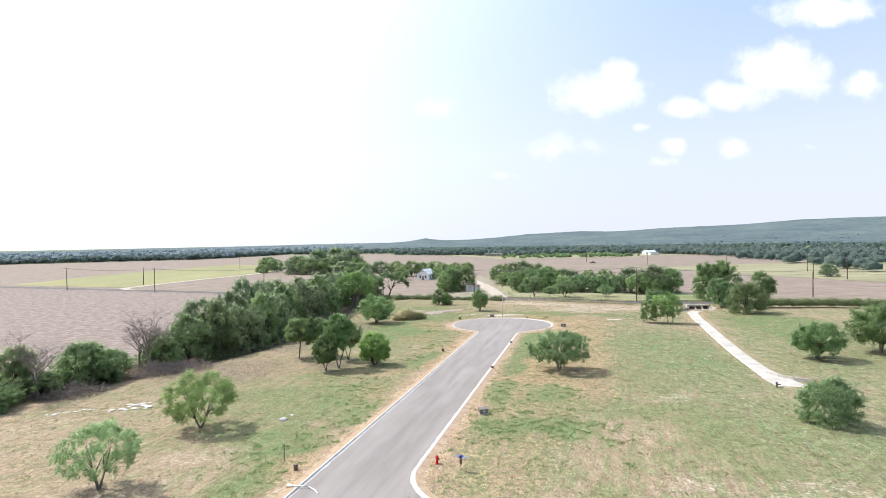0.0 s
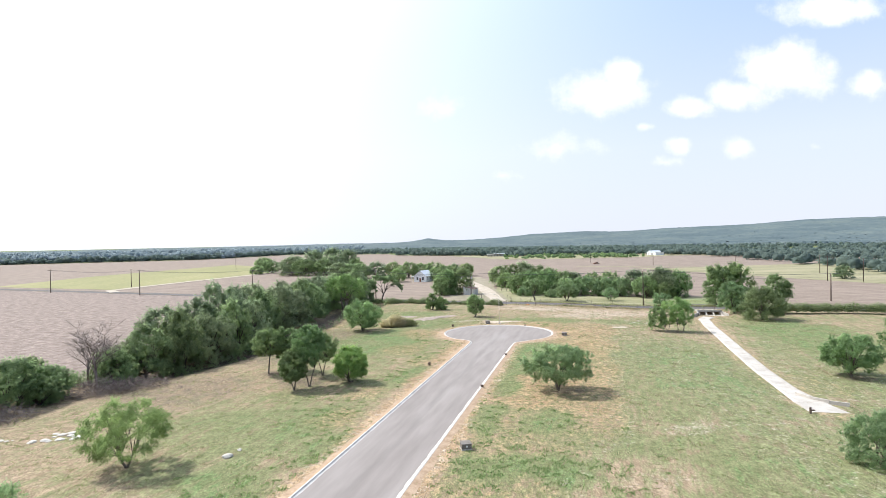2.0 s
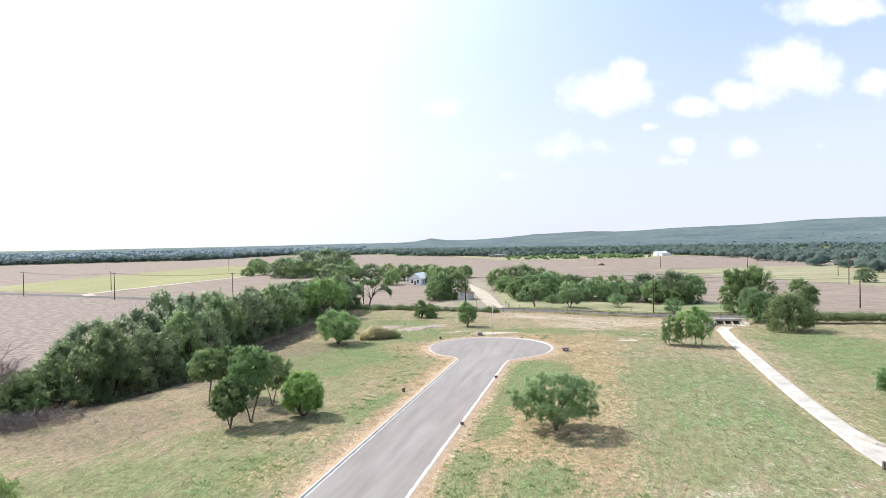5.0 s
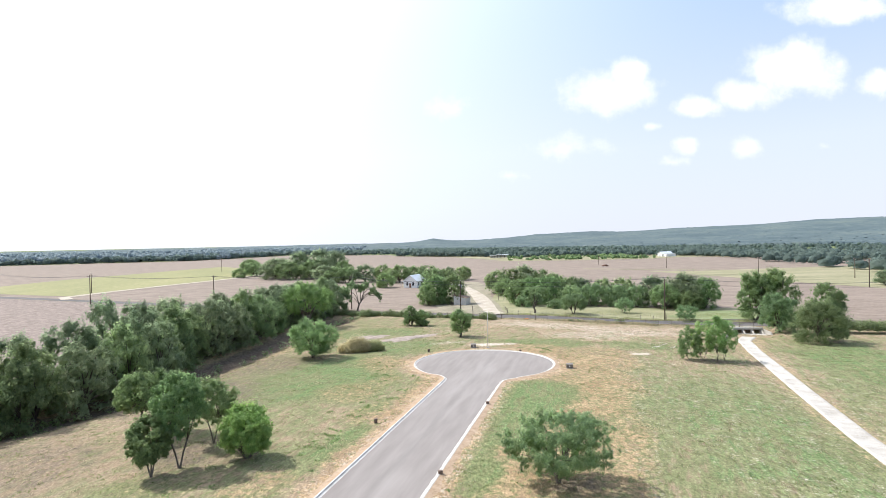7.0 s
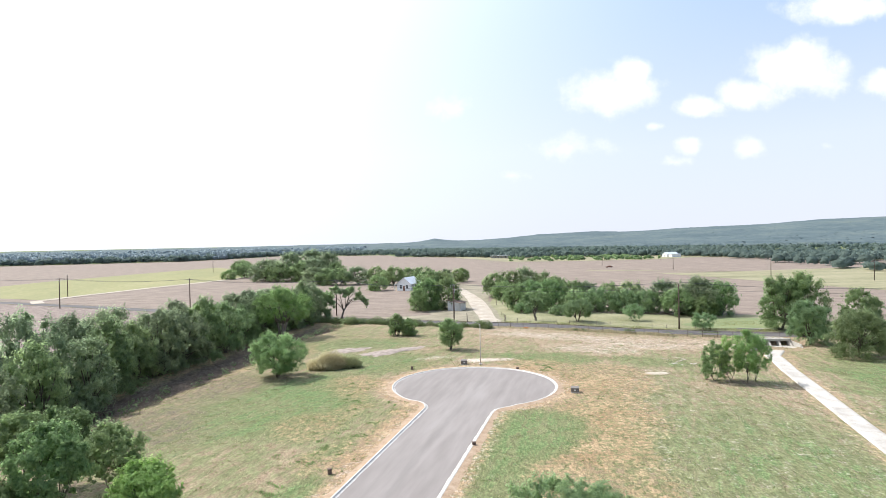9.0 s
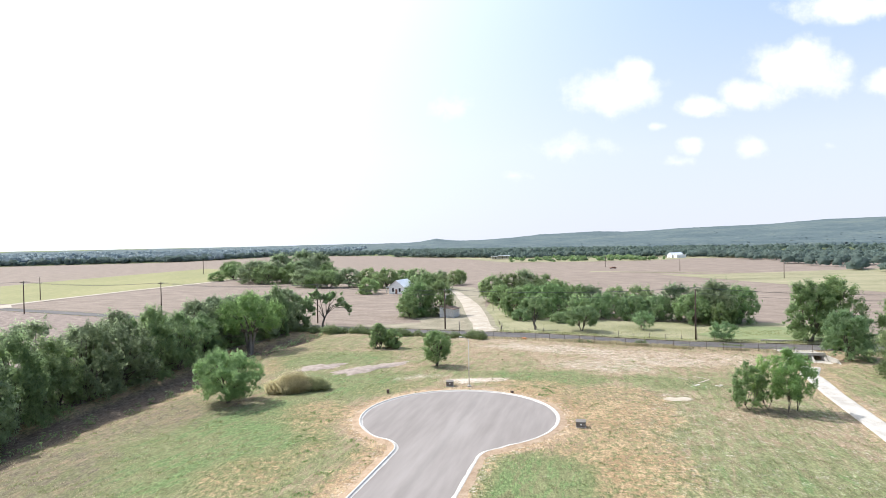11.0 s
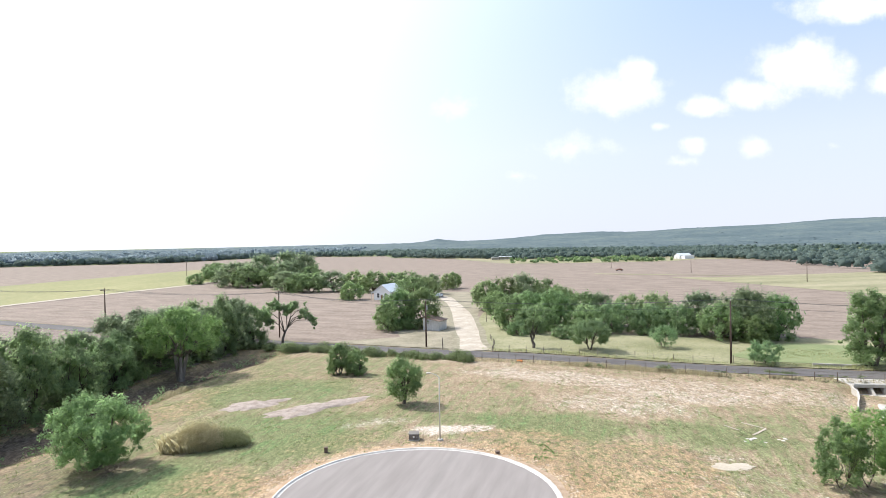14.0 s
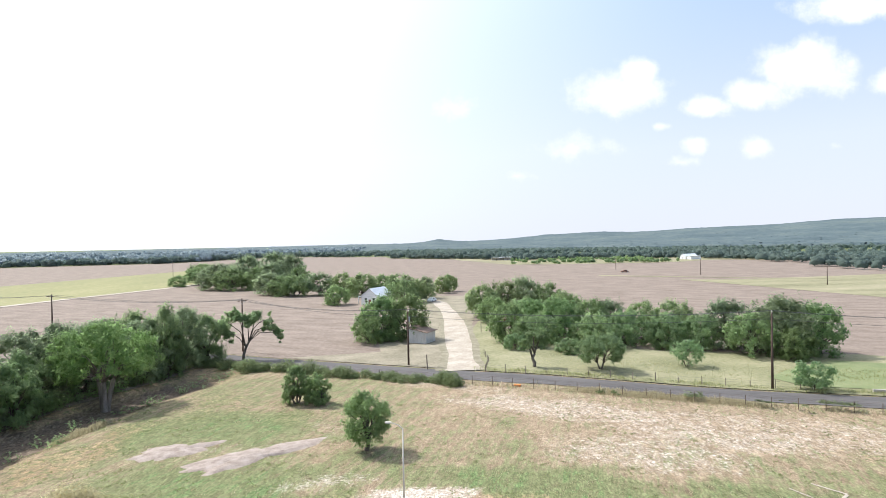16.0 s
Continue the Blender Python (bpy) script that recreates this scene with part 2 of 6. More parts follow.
    lime = math2("ADD", sep.outputs[1], math2("MULTIPLY", math2("SUBTRACT", math2("ADD", math2("MULTIPLY", blot, .45), math2("MULTIPLY", crumb, .55)), .5), 3.4))
    c = mix(step(lime, .3, 1.0), c, pale)
    # leaf litter, darkened to stand in for shade below the trees
    shaded_litter = mix(step(speck, .3, .7), (.09, .069, .053), (.17, .132, .1))
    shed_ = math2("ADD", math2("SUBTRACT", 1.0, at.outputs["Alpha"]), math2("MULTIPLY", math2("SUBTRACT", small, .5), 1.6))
    c = mix(step(shed_, .3, .8), c, shaded_litter)
    grain = tex(7.5, 3, .65, True)
    gv_ = n.new("ShaderNodeMapRange")
    gv_.inputs[1].default_value, gv_.inputs[2].default_value, gv_.inputs[3].default_value, gv_.inputs[4].default_value = .38, .62, .76, 1.24
    l.new(grain, gv_.inputs[0])
    tint = n.new("ShaderNodeHueSaturation")
    l.new(gv_.outputs[0], tint.inputs["Value"]), l.new(c, tint.inputs["Color"])
    c = tint.outputs[0]
    hs = n.new("ShaderNodeHueSaturation")
    v = n.new("ShaderNodeMapRange")
    v.inputs["From Min"].default_value, v.inputs["From Max"].default_value = .32, .68
    v.inputs["To Min"].default_value, v.inputs["To Max"].default_value = .62, 1.38
    l.new(speck, v.inputs["Value"]), l.new(v.outputs[0], hs.inputs["Value"]), l.new(c, hs.inputs["Color"])
    l.new(hs.outputs[0], p.inputs["Base Color"])
    k = n.new("ShaderNodeBump")
    k.inputs["Strength"].default_value, k.inputs["Distance"].default_value = .45, .12
    l.new(math2("ADD", math2("ADD", small, speck), combed.outputs["Fac"]), k.inputs["Height"]), l.new(k.outputs[0], p.inputs["Normal"])
    return m


def street_material():
    """Worn asphalt with a darker, wandering streak along the middle of the street."""
    m = surface("worn_asphalt", [(.19, .166, .152), (.228, .202, .186), (.268, .24, .222)], .22, .85, .004, fine=5, stretch=(1, .12, 1), turn=radians(13.8))
    n, l = m.node_tree.nodes, m.node_tree.links
    geo, off, wander = n.new("ShaderNodeNewGeometry"), n.new("ShaderNodeVectorMath"), n.new("ShaderNodeTexNoise")
    off.operation = "DOT_PRODUCT"
    off.inputs[1].default_value = (.9713, -.2380, 0)
    l.new(geo.outputs["Position"], off.inputs[0])
    wander.inputs["Scale"].default_value, wander.inputs["Detail"].default_value = .12, 4
    l.new(geo.outputs["Position"], wander.inputs["Vector"])

    def calc(op, a, b):
        k = n.new("ShaderNodeMath")
        k.operation = op
        for i, q in enumerate((a, b)):
            if isinstance(q, float):
                k.inputs[i].default_value = q
            else:
                l.new(q, k.inputs[i])
        return k.outputs[0]

    away = calc("ABSOLUTE", calc("ADD", calc("ADD", off.outputs["Value"], 18.6), calc("MULTIPLY", wander.outputs["Fac"], 1.6)), 0.0)
    streak = n.new("ShaderNodeMapRange")
    streak.interpolation_type = "SMOOTHSTEP"
    streak.inputs[1].default_value, streak.inputs[2].default_value, streak.inputs[3].default_value, streak.inputs[4].default_value = .08, .75, .9, 1.0
    l.new(away, streak.inputs[0])
    p = n["Principled BSDF"]
    old, tone = p.inputs["Base Color"].links[0].from_socket, n.new("ShaderNodeHueSaturation")
    l.new(old, tone.inputs["Color"]), l.new(streak.outputs[0], tone.inputs["Value"]), l.new(tone.outputs[0], p.inputs["Base Color"])
    return m


PASTURE = ground_material()
STREET = street_material()
ASPHALT = surface("county_asphalt", [(.075, .068, .066), (.105, .096, .092), (.14, .128, .122)], .4, .85, .01, fine=12, stretch=(.15, 1, 1), turn=radians(21))
CONCRETE = surface("pale_concrete", [(.32, .29, .252), (.42, .385, .34), (.50, .465, .42)], .6, .85, .01, fine=14, each=.07)
GUTTER = surface("kerb_concrete", [(.36, .33, .298), (.47, .44, .402), (.56, .53, .49)], 1.1, .85, .006, fine=12, each=.06)
STUBBLE = surface("stubble_soil", [(.15, .113, .088), (.208, .163, .13), (.272, .217, .175)], .3, .95, .08, fine=8, stretch=(.4, 1, 1), turn=radians(21))
STUBBLE_B = surface("stubble_soil_west", [(.115, .084, .068), (.2, .156, .131), (.312, .253, .214)], .8, .95, .12, fine=5, stretch=(.8, .65, 1), turn=radians(21))
CROP = surface("green_crop", [(.175, .172, .078), (.22, .21, .092), (.275, .25, .122)], .03, .9, .05, fine=18, stretch=(1, .3, 1), turn=radians(-15))
WEEDY = surface("weedy_fallow", [(.15, .142, .078), (.232, .215, .122), (.325, .285, .188)], .06, .9, .05, fine=15, stretch=(.3, 1, 1))
ROUGH = surface("rough_pasture", [(.155, .155, .08), (.232, .22, .123), (.31, .28, .178)], .12, .95, .08, fine=14)
LUSH = surface("lush_weeds", [(.135, .165, .075), (.18, .205, .095), (.225, .235, .125)], .3, .95, .08, fine=10)
SHOULDER = surface("dusty_shoulder", [(.17, .15, .1), (.225, .2, .138), (.31, .27, .205)], .5, .95, .03, fine=7)
VERGE = surface("verge_soil", [(.25, .172, .108), (.335, .24, .16), (.42, .318, .23)], 1.3, .95, .02, fine=5)
CALICHE = surface("caliche_gravel", [(.29, .242, .188), (.375, .322, .258), (.465, .41, .34)], .3, .9, .01, fine=9)
BARK = surface("grey_bark", [(.07, .055, .045), (.13, .11, .09), (.20, .175, .15)], 2.5, .95, .02, stretch=(1, 1, .3))
PALEBARK = surface("pale_grey_bark", [(.12, .10, .085), (.19, .162, .138), (.28, .245, .215)], 1.5, .95, .02, stretch=(1, 1, .3))
DEADWOOD = surface("weathered_dead_wood", [(.12, .092, .08), (.195, .157, .137), (.29, .245, .218)], 2.0, .95, .02, stretch=(1, 1, .3))
POLEWOOD = surface("creosoted_pole_wood", [(.055, .035, .028), (.085, .058, .045), (.13, .095, .075)], 1.5, .9, .01, stretch=(1, 1, .1))
FENCEWOOD = surface("grey_fence_wood", [(.13, .10, .075), (.21, .17, .14), (.29, .25, .21)], 3, .95, .01, stretch=(1, 1, .2), each=.2)
STEEL = surface("galvanised_steel", [(.36, .37, .38), (.46, .47, .48), (.54, .55, .56)], 2, .5, 0, metal=.6)
RUSTY = surface("rust_brown_steel", [(.10, .07, .055), (.15, .11, .09), (.22, .16, .12)], 3, .8, 0, metal=.3)
WIRE = surface("dark_cable", [(.10, .10, .10), (.14, .14, .14)], 3, .6)
BEIGE = surface("beige_painted_steel", [(.50, .46, .40), (.60, .56, .50)], 1, .5)
BOXGREEN = surface("transformer_green_grey", [(.125, .108, .092), (.165, .146, .127), (.205, .184, .163)], 2, .6)
RED = surface("hydrant_red_paint", [(.42, .02, .025), (.55, .035, .04)], 5, .45)
BLUE = surface("blue_plastic_sheet", [(.06, .09, .32), (.10, .14, .42)], 4, .6)
WHITEWALL = surface("white_board_siding", [(.62, .62, .60), (.76, .76, .74), (.82, .82, .80)], .8, .7, .01, stretch=(.3, .3, 3))
METALROOF = surface("pale_metal_roof", [(.55, .57, .60), (.66, .68, .71), (.74, .76, .78)], .7, .45, .0, metal=.35)
TIN = surface("weathered_tin", [(.45, .44, .43), (.56, .55, .54), (.66, .65, .63)], .8, .55, 0, metal=.3, stretch=(1, 1, .2))
RUSTROOF = surface("rusted_tin_roof", [(.12, .08, .06), (.19, .13, .10), (.27, .21, .17)], .8, .7, 0, metal=.2)
GLASS = surface("dark_window_glass", [(.03, .035, .04), (.05, .055, .06)], 1, .1)
DARK = surface("deep_shade_wood", [(.045, .035, .03), (.08, .06, .05)], 1, .9)
BROWN = surface("brown_paint", [(.17, .09, .06), (.24, .13, .09)], 1, .7)
STONE = surface("limestone_rubble", [(.36, .328, .28), (.47, .436, .385), (.57, .535, .48)], 2.2, .9, .02)
ORANGE = surface("orange_mesh", [(.55, .20, .06), (.65, .28, .10)], 3, .8)
YARD = surface("dry_yard_grass", [(.17, .15, .10), (.235, .205, .145), (.31, .27, .2)], .2, .95, .06, fine=12)
DIRT = surface("bare_grey_dirt", [(.2, .155, .126), (.3, .244, .206), (.41, .35, .305)], 1.2, .95, .04, fine=9)
SAND = surface("bare_pale_sand", [(.33, .28, .215), (.40, .345, .27), (.46, .40, .325)], .6, .95, .03, fine=9)
STRAW = leafy("dry_tall_grass", (.275, .25, .148), (.45, .412, .268), .5, .05)
DRYGRASS = leafy("verge_grass_blades", (.23, .205, .13), (.38, .335, .225), .4, .05)
REED = leafy("green_reeds", (.10, .135, .06), (.20, .235, .115), .4, .05)
MEADOW = leafy("meadow_grass_blades", (.19, .205, .10), (.34, .335, .19), .4, .05)
WEED = leafy("broad_weed_leaves", (.12, .17, .07), (.22, .27, .125), .35, .05)
TUFT = leafy("grass_tufts", (.12, .15, .06), (.22, .235, .115), .4, .05)
LEAF = {
    "mesquite": leafy("mesquite_leaves", (.122, .188, .078), (.238, .315, .132), .6),
    "oak": leafy("oak_leaves", (.11, .15, .078), (.208, .26, .126), .58),
    "line": leafy("hedgerow_oak_leaves", (.114, .147, .094), (.2, .239, .14), .64),
    "line_elm": leafy("hedgerow_elm_leaves", (.113, .156, .084), (.21, .263, .13), .62),
    "ash": leafy("elm_leaves", (.108, .158, .077), (.21, .274, .127), .58),
    "bright": leafy("bright_green_leaves", (.1, .172, .055), (.232, .325, .118), .48),
    "willow": leafy("grey_green_leaves", (.122, .176, .096), (.232, .3, .155), .58),
    # These two leaf colours have the blue-grey of distance haze mixed in.
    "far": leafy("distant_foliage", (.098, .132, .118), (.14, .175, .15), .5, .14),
    "hazed_woods": leafy("hazed_foliage", (.195, .235, .255), (.225, .265, .28), .4, .08),
}


# small builders ------------------------------------------------------------
def ss(a, b, x):
    u = min(1.0, max(0.0, (x - a) / (b - a)))
    return u * u * (3 - 2 * u)


def raw(name, verts, faces, material, smooth=False):
    me = bpy.data.meshes.new(name)
    verts, faces = np.asarray(verts, dtype=np.float32), np.asarray(faces, dtype=np.int32)
    k = faces.shape[1]
    me.vertices.add(len(verts)), me.vertices.foreach_set("co", verts.ravel())
    me.loops.add(faces.size), me.loops.foreach_set("vertex_index", faces.ravel())
    me.polygons.add(len(faces))
    me.polygons.foreach_set("loop_start", np.arange(0, faces.size, k, dtype=np.int32))
    me.update(calc_edges=True)
    me.materials.append(material)
    if smooth:
        me.polygons.foreach_set("use_smooth", np.ones(len(faces), dtype=bool))
    return me


def bake(name, bm, material, smooth=False):
    me = bpy.data.meshes.new(name)
    bmesh.ops.recalc_face_normals(bm, faces=bm.faces)
    bm.to_mesh(me)
    bm.free()
    me.materials.append(material)
    if smooth:
        for q in me.polygons:
            q.use_smooth = True
    return me


def part(name, data, material, parent, label="", smooth=False):
    me = data if isinstance(data, bpy.types.Mesh) else bake(name, data, material, smooth)
    ob = new(name, me)
    ob.parent = parent
    return tagged(ob, label=label)


def thing(name, m, label, category, group="", kind=""):
    ob = new(name)
    ob.empty_display_size = .2
    ob.matrix_basis = m
    return tagged(ob, label, category, group, kind)


def box(bm, x0, y0, z0, x1, y1, z1, bevel=0.0):
    made = bmesh.ops.create_cube(bm, size=1.0)["verts"]
    for v in made:
        v.co = Vector((x0 + (v.co.x + .5) * (x1 - x0), y0 + (v.co.y + .5) * (y1 - y0), z0 + (v.co.z + .5) * (z1 - z0)))
    if bevel:
        edges = {e for v in made for e in v.link_edges}
        bmesh.ops.bevel(bm, geom=list(edges), offset=bevel, segments=2, affect="EDGES", profile=.5)
    return bm


def tube(bm, pts, radii, n=6, cap=True):
    rings = []
    for i, p in enumerate(pts):
        p = Vector(p)
        d = (Vector(pts[min(i + 1, len(pts) - 1)]) - Vector(pts[max(i - 1, 0)])).normalized()
        a = d.orthogonal().normalized()
        b = d.cross(a)
        rings.append([bm.verts.new(p + (a * math.cos(k * math.tau / n) + b * math.sin(k * math.tau / n)) * radii[i]) for k in range(n)])
    # orthogonal() can jump: align rings by the nearest start vertex
    for r0, r1 in zip(rings, rings[1:]):
        j = min(range(n), key=lambda s: (r1[s].co - r0[0].co).length)
        flip = (r1[(j + 1) % n].co - r0[1].co).length > (r1[(j - 1) % n].co - r0[1].co).length
        seq = [r1[(j - k) % n if flip else (j + k) % n] for k in range(n)]
        r1[:] = seq
        for k in range(n):
            bm.faces.new((r0[k], r0[(k + 1) % n], r1[(k + 1) % n], r1[k]))
    if cap:
        bm.faces.new(rings[0]), bm.faces.new(rings[-1])
    return bm


def pit(x, y):
    """The sunken outfall before the culvert, as a share of its depth."""
    if not (58 < x < 86 and 150 < y < 174.2 - .1 * (x - 74)):
        return 0.0
    ax, ay, bx, by = 74.2, 173.0, 67.0, 161.0
    u = min(1, max(0, ((x - ax) * (bx - ax) + (y - ay) * (by - ay)) / ((bx - ax) ** 2 + (by - ay) ** 2)))
    d = math.hypot(x - ax - u * (bx - ax), y - ay - u * (by - ay))
    return (1 - ss(2.6 + 1.2 * (1 - u), 6.5, d)) * (1 - .75 * u)


TREELINE = [(-62, 66), (-56, 78), (-49, 92), (-43, 104), (-38, 116), (-35, 128), (-32.5, 140), (-30.5, 152), (-29, 166), (-27, 182), (-22, 196), (-21, 208)]


def bank(x, y):
    """The shallow ditch below the tree line, as a share of its depth."""
    if not (66 < y < 208 and -75 < x < -8):
        return 0.0
    for (ax, ay), (bx, by) in zip(TREELINE, TREELINE[1:]):
        if ay <= y < by:
            o = x - (ax + (bx - ax) * (y - ay) / (by - ay))
            return ss(-3.8, -1.5, o) * (1 - ss(1.8, 8.2, o)) * ss(84, 112, y) * (1 - ss(192, 206, y))
    return 0.0


def ground_z(x, y):
    return -0.8 * ss(28, 60, x) - 1.05 * pit(x, y) - 1.0 * bank(x, y)


def hill_z(x, y):
    """Wooded ridges on the far right, low land on the far left."""
    d = math.hypot(x, y)
    if y < 200 or d < 1150:
        return 0.0
    a = math.degrees(math.atan2(x, y))
    crest = np.interp(a, [-40, -20, -12.8, -8, -5.4, -3.2, -1.7, -.8, .2, 1.1, 2.7, 5.4, 8, 10.6, 13.2, 15.7, 18, 20.5, 22.8, 25, 27, 29, 31, 33, 40, 46, 60, 80],
                      [-4, 0, 4, 5, 5, 12, 26, 19, 15, 13, 15, 24, 35, 39, 43, 37, 41, 48, 48, 51, 53, 60, 65, 66, 70, 72, 58, 0])
    far = np.interp(a, [-12, 0, 8, 15, 40], [3300, 3100, 2900, 2600, 2500])
    return float(crest) * ss(1150, far, d) ** 1.2


def leaf_cloud(rng, centres, radii, count, size, squash=.85, wide=.6, hang=0.0, heart=None, twigs=0):
    """Vertices and faces of small bent leaf sprays scattered in and on clumps."""
    centres, radii = np.asarray(centres, dtype=float), np.asarray(radii, dtype=float)
    w = radii ** 2
    pick = rng.choice(len(radii), count, p=w / w.sum())
    d = rng.normal(size=(count, 3))
    d /= np.linalg.norm(d, axis=1)[:, None]
    r = radii[pick] * (.25 + .85 * rng.random(count) ** .55 + .07 * rng.exponential(size=count))
    heart = centres.mean(0) if heart is None else heart
    pos = centres[pick] + d * r[:, None] * np.array([1, 1, squash])
    if twigs:  # most leaves sit along twigs that reach outwards from each clump
        away = centres - heart
        away /= np.linalg.norm(away, axis=1)[:, None] + 1e-9
        reach = rng.normal(size=(len(radii), twigs, 3)) * .62 + away[:, None, :] * .62 + np.array([0, 0, .12 - .5 * hang])
        reach /= np.linalg.norm(reach, axis=2)[:, :, None]
        reach *= (.75 + .6 * rng.random((len(radii), twigs)))[:, :, None]
        tw = reach[pick, rng.integers(0, twigs, count)]
        on = rng.random(count) < .72
        u = (.15 + 1.15 * rng.random(count) ** .8) * radii[pick]
        along_twig = centres[pick] + tw * u[:, None] + rng.normal(size=(count, 3)) * (radii[pick] * .17)[:, None]
        pos = np.where(on[:, None], along_twig, pos)
        d = np.where(on[:, None], (pos - centres[pick]) / (np.linalg.norm(pos - centres[pick], axis=1)[:, None] + 1e-9), d)
    out = pos - heart
    out /= np.linalg.norm(out, axis=1)[:, None] + 1e-9
    nrm = d * .75 + out * .55 + np.array([0, 0, .3]) + rng.normal(size=(count, 3)) * .42
    nrm /= np.linalg.norm(nrm, axis=1)[:, None]
    t = np.cross(nrm, rng.normal(size=(count, 3)))
    t[:, 2] -= hang
    t /= np.linalg.norm(t, axis=1)[:, None] + 1e-9
    b = np.cross(nrm, t)
    s = (size * (.6 + 1.3 * rng.random(count) ** 1.6))[:, None]
    v = np.stack([pos + t * s, pos - t * s * .6 + b * s * wide, pos - t * s * .6 - b * s * wide], 1).reshape(-1, 3)
    v[:, 2] = np.maximum(v[:, 2], v[:, 2] * .0 + (.05 if centres[:, 2].max() < 40 and abs(heart[0]) < 30 else -1e9))
    f = np.arange(count * 3, dtype=np.int32).reshape(-1, 3)
    return v, f


def crown_clumps(rng, h, low, rx, ry, n, lump=.36):
    """Clump centres through an uneven, flat-bottomed crown from the height low to h."""
    rz = (h - low) * .5
    cz = low + rz
    lobes = rng.random(9) * .3 + .8
    tall = rng.random(9) * .3 + .82
    out, rad = [], []
    for i in range(n):
        a = rng.random() * math.tau
        q9 = a / math.tau * 9
        j, w = int(q9) % 9, q9 % 1
        lobe = lobes[j] * (1 - w) + lobes[(j + 1) % 9] * w
        up = tall[(j + 3) % 9] * (1 - w) + tall[(j + 4) % 9] * w
        u = rng.random() * 1.85 - .85
        q = math.sqrt(max(0, 1 - u * u)) if u > 0 else (1 - .12 * u * u if low < .1 * h else math.sqrt(max(0, 1 - (u * .9) ** 2)))
        r = lump * min(rx, ry, rz * 1.3) * (.45 + .8 * rng.random() ** 1.3)
        k = (.4 + .6 * rng.random() ** .4) * lobe
        zz = cz + u * rz * (up if u > 0 else 1.08) * (.6 + .4 * rng.random() ** .4)
        zz = min(max(zz, low + r * (.6 if low >= .1 * h else .25)), h - r * .75)
        if i % 4 == 3:  # outer sprigs that break the outline
            r *= .5
            k = min(1.02, k * 1.2 + .1)
        out.append((math.cos(a) * q * k * max(.2, rx - r * .7), math.sin(a) * q * k * max(.2, ry - r * .7), zz))
        rad.append(r)
    return np.array(out), np.array(rad)


def limbs(rng, clumps, h, stems, girth, fork=.3):
    """Tapered stems that fork towards the clumps."""
    bm = bmesh.new()
    tops = []
    for k in range(stems):
        a = k * math.tau / stems + rng.random() * 1.2
        lean = (.04 if stems == 1 else .075) * h
        base = Vector((math.cos(a) * girth * .6 * (stems > 1), math.sin(a) * girth * .6 * (stems > 1), -.25))
        mid = base + Vector((math.cos(a) * lean * .4, math.sin(a) * lean * .4, h * fork * .6))
        top = base + Vector((math.cos(a) * lean, math.sin(a) * lean, h * fork + .2))
        g = girth / (1 if stems == 1 else 1.45)
        tube(bm, [base, base + Vector((0, 0, .35)), mid, top], [g * 1.35, g * 1.05, g * .9, g * .75], 7)
        tops.append((top, g * .75))
    for c in clumps:
        c = Vector(c)
        top, g = min(tops, key=lambda q: (q[0] - c).length + rng.random() * .5)
        d = c - top
        m1 = top + d * .35 + Vector((rng.normal() * .12, rng.normal() * .12, d.length * .10))
        m2 = top + d * .7 + Vector((rng.normal() * .15, rng.normal() * .15, d.length * .06))
        tube(bm, [top - Vector((0, 0, .1)), m1, m2, c], [g * .62, g * .42, g * .26, g * .08], 5)
    return bm


def cores(rng, centres, radii, share=.66):
    """Uneven inner masses of the clumps, so that no daylight shows through their hearts."""
    a = (1 + 5 ** .5) / 2
    ico = np.array([(-1, a, 0), (1, a, 0), (-1, -a, 0), (1, -a, 0), (0, -1, a), (0, 1, a), (0, -1, -a), (0, 1, -a), (a, 0, -1), (a, 0, 1), (-a, 0, -1), (-a, 0, 1)]) / math.hypot(1, a)
    tri = np.array([(0, 11, 5), (0, 5, 1), (0, 1, 7), (0, 7, 10), (0, 10, 11), (1, 5, 9), (5, 11, 4), (11, 10, 2), (10, 7, 6), (7, 1, 8), (3, 9, 4), (3, 4, 2), (3, 2, 6), (3, 6, 8), (3, 8, 9), (4, 9, 5), (2, 4, 11), (6, 2, 10), (8, 6, 7), (9, 8, 1)])
    vs, fs = [], []
    for k, (c, r) in enumerate(zip(centres, radii)):
        vs.append(c + ico * (r * share * (.75 + .5 * rng.random((12, 1)))) * np.array([1, 1, .85]))
        fs.append(tri + 12 * k)
    return np.concatenate(vs), np.concatenate(fs)


TREE_COUNT = [0]


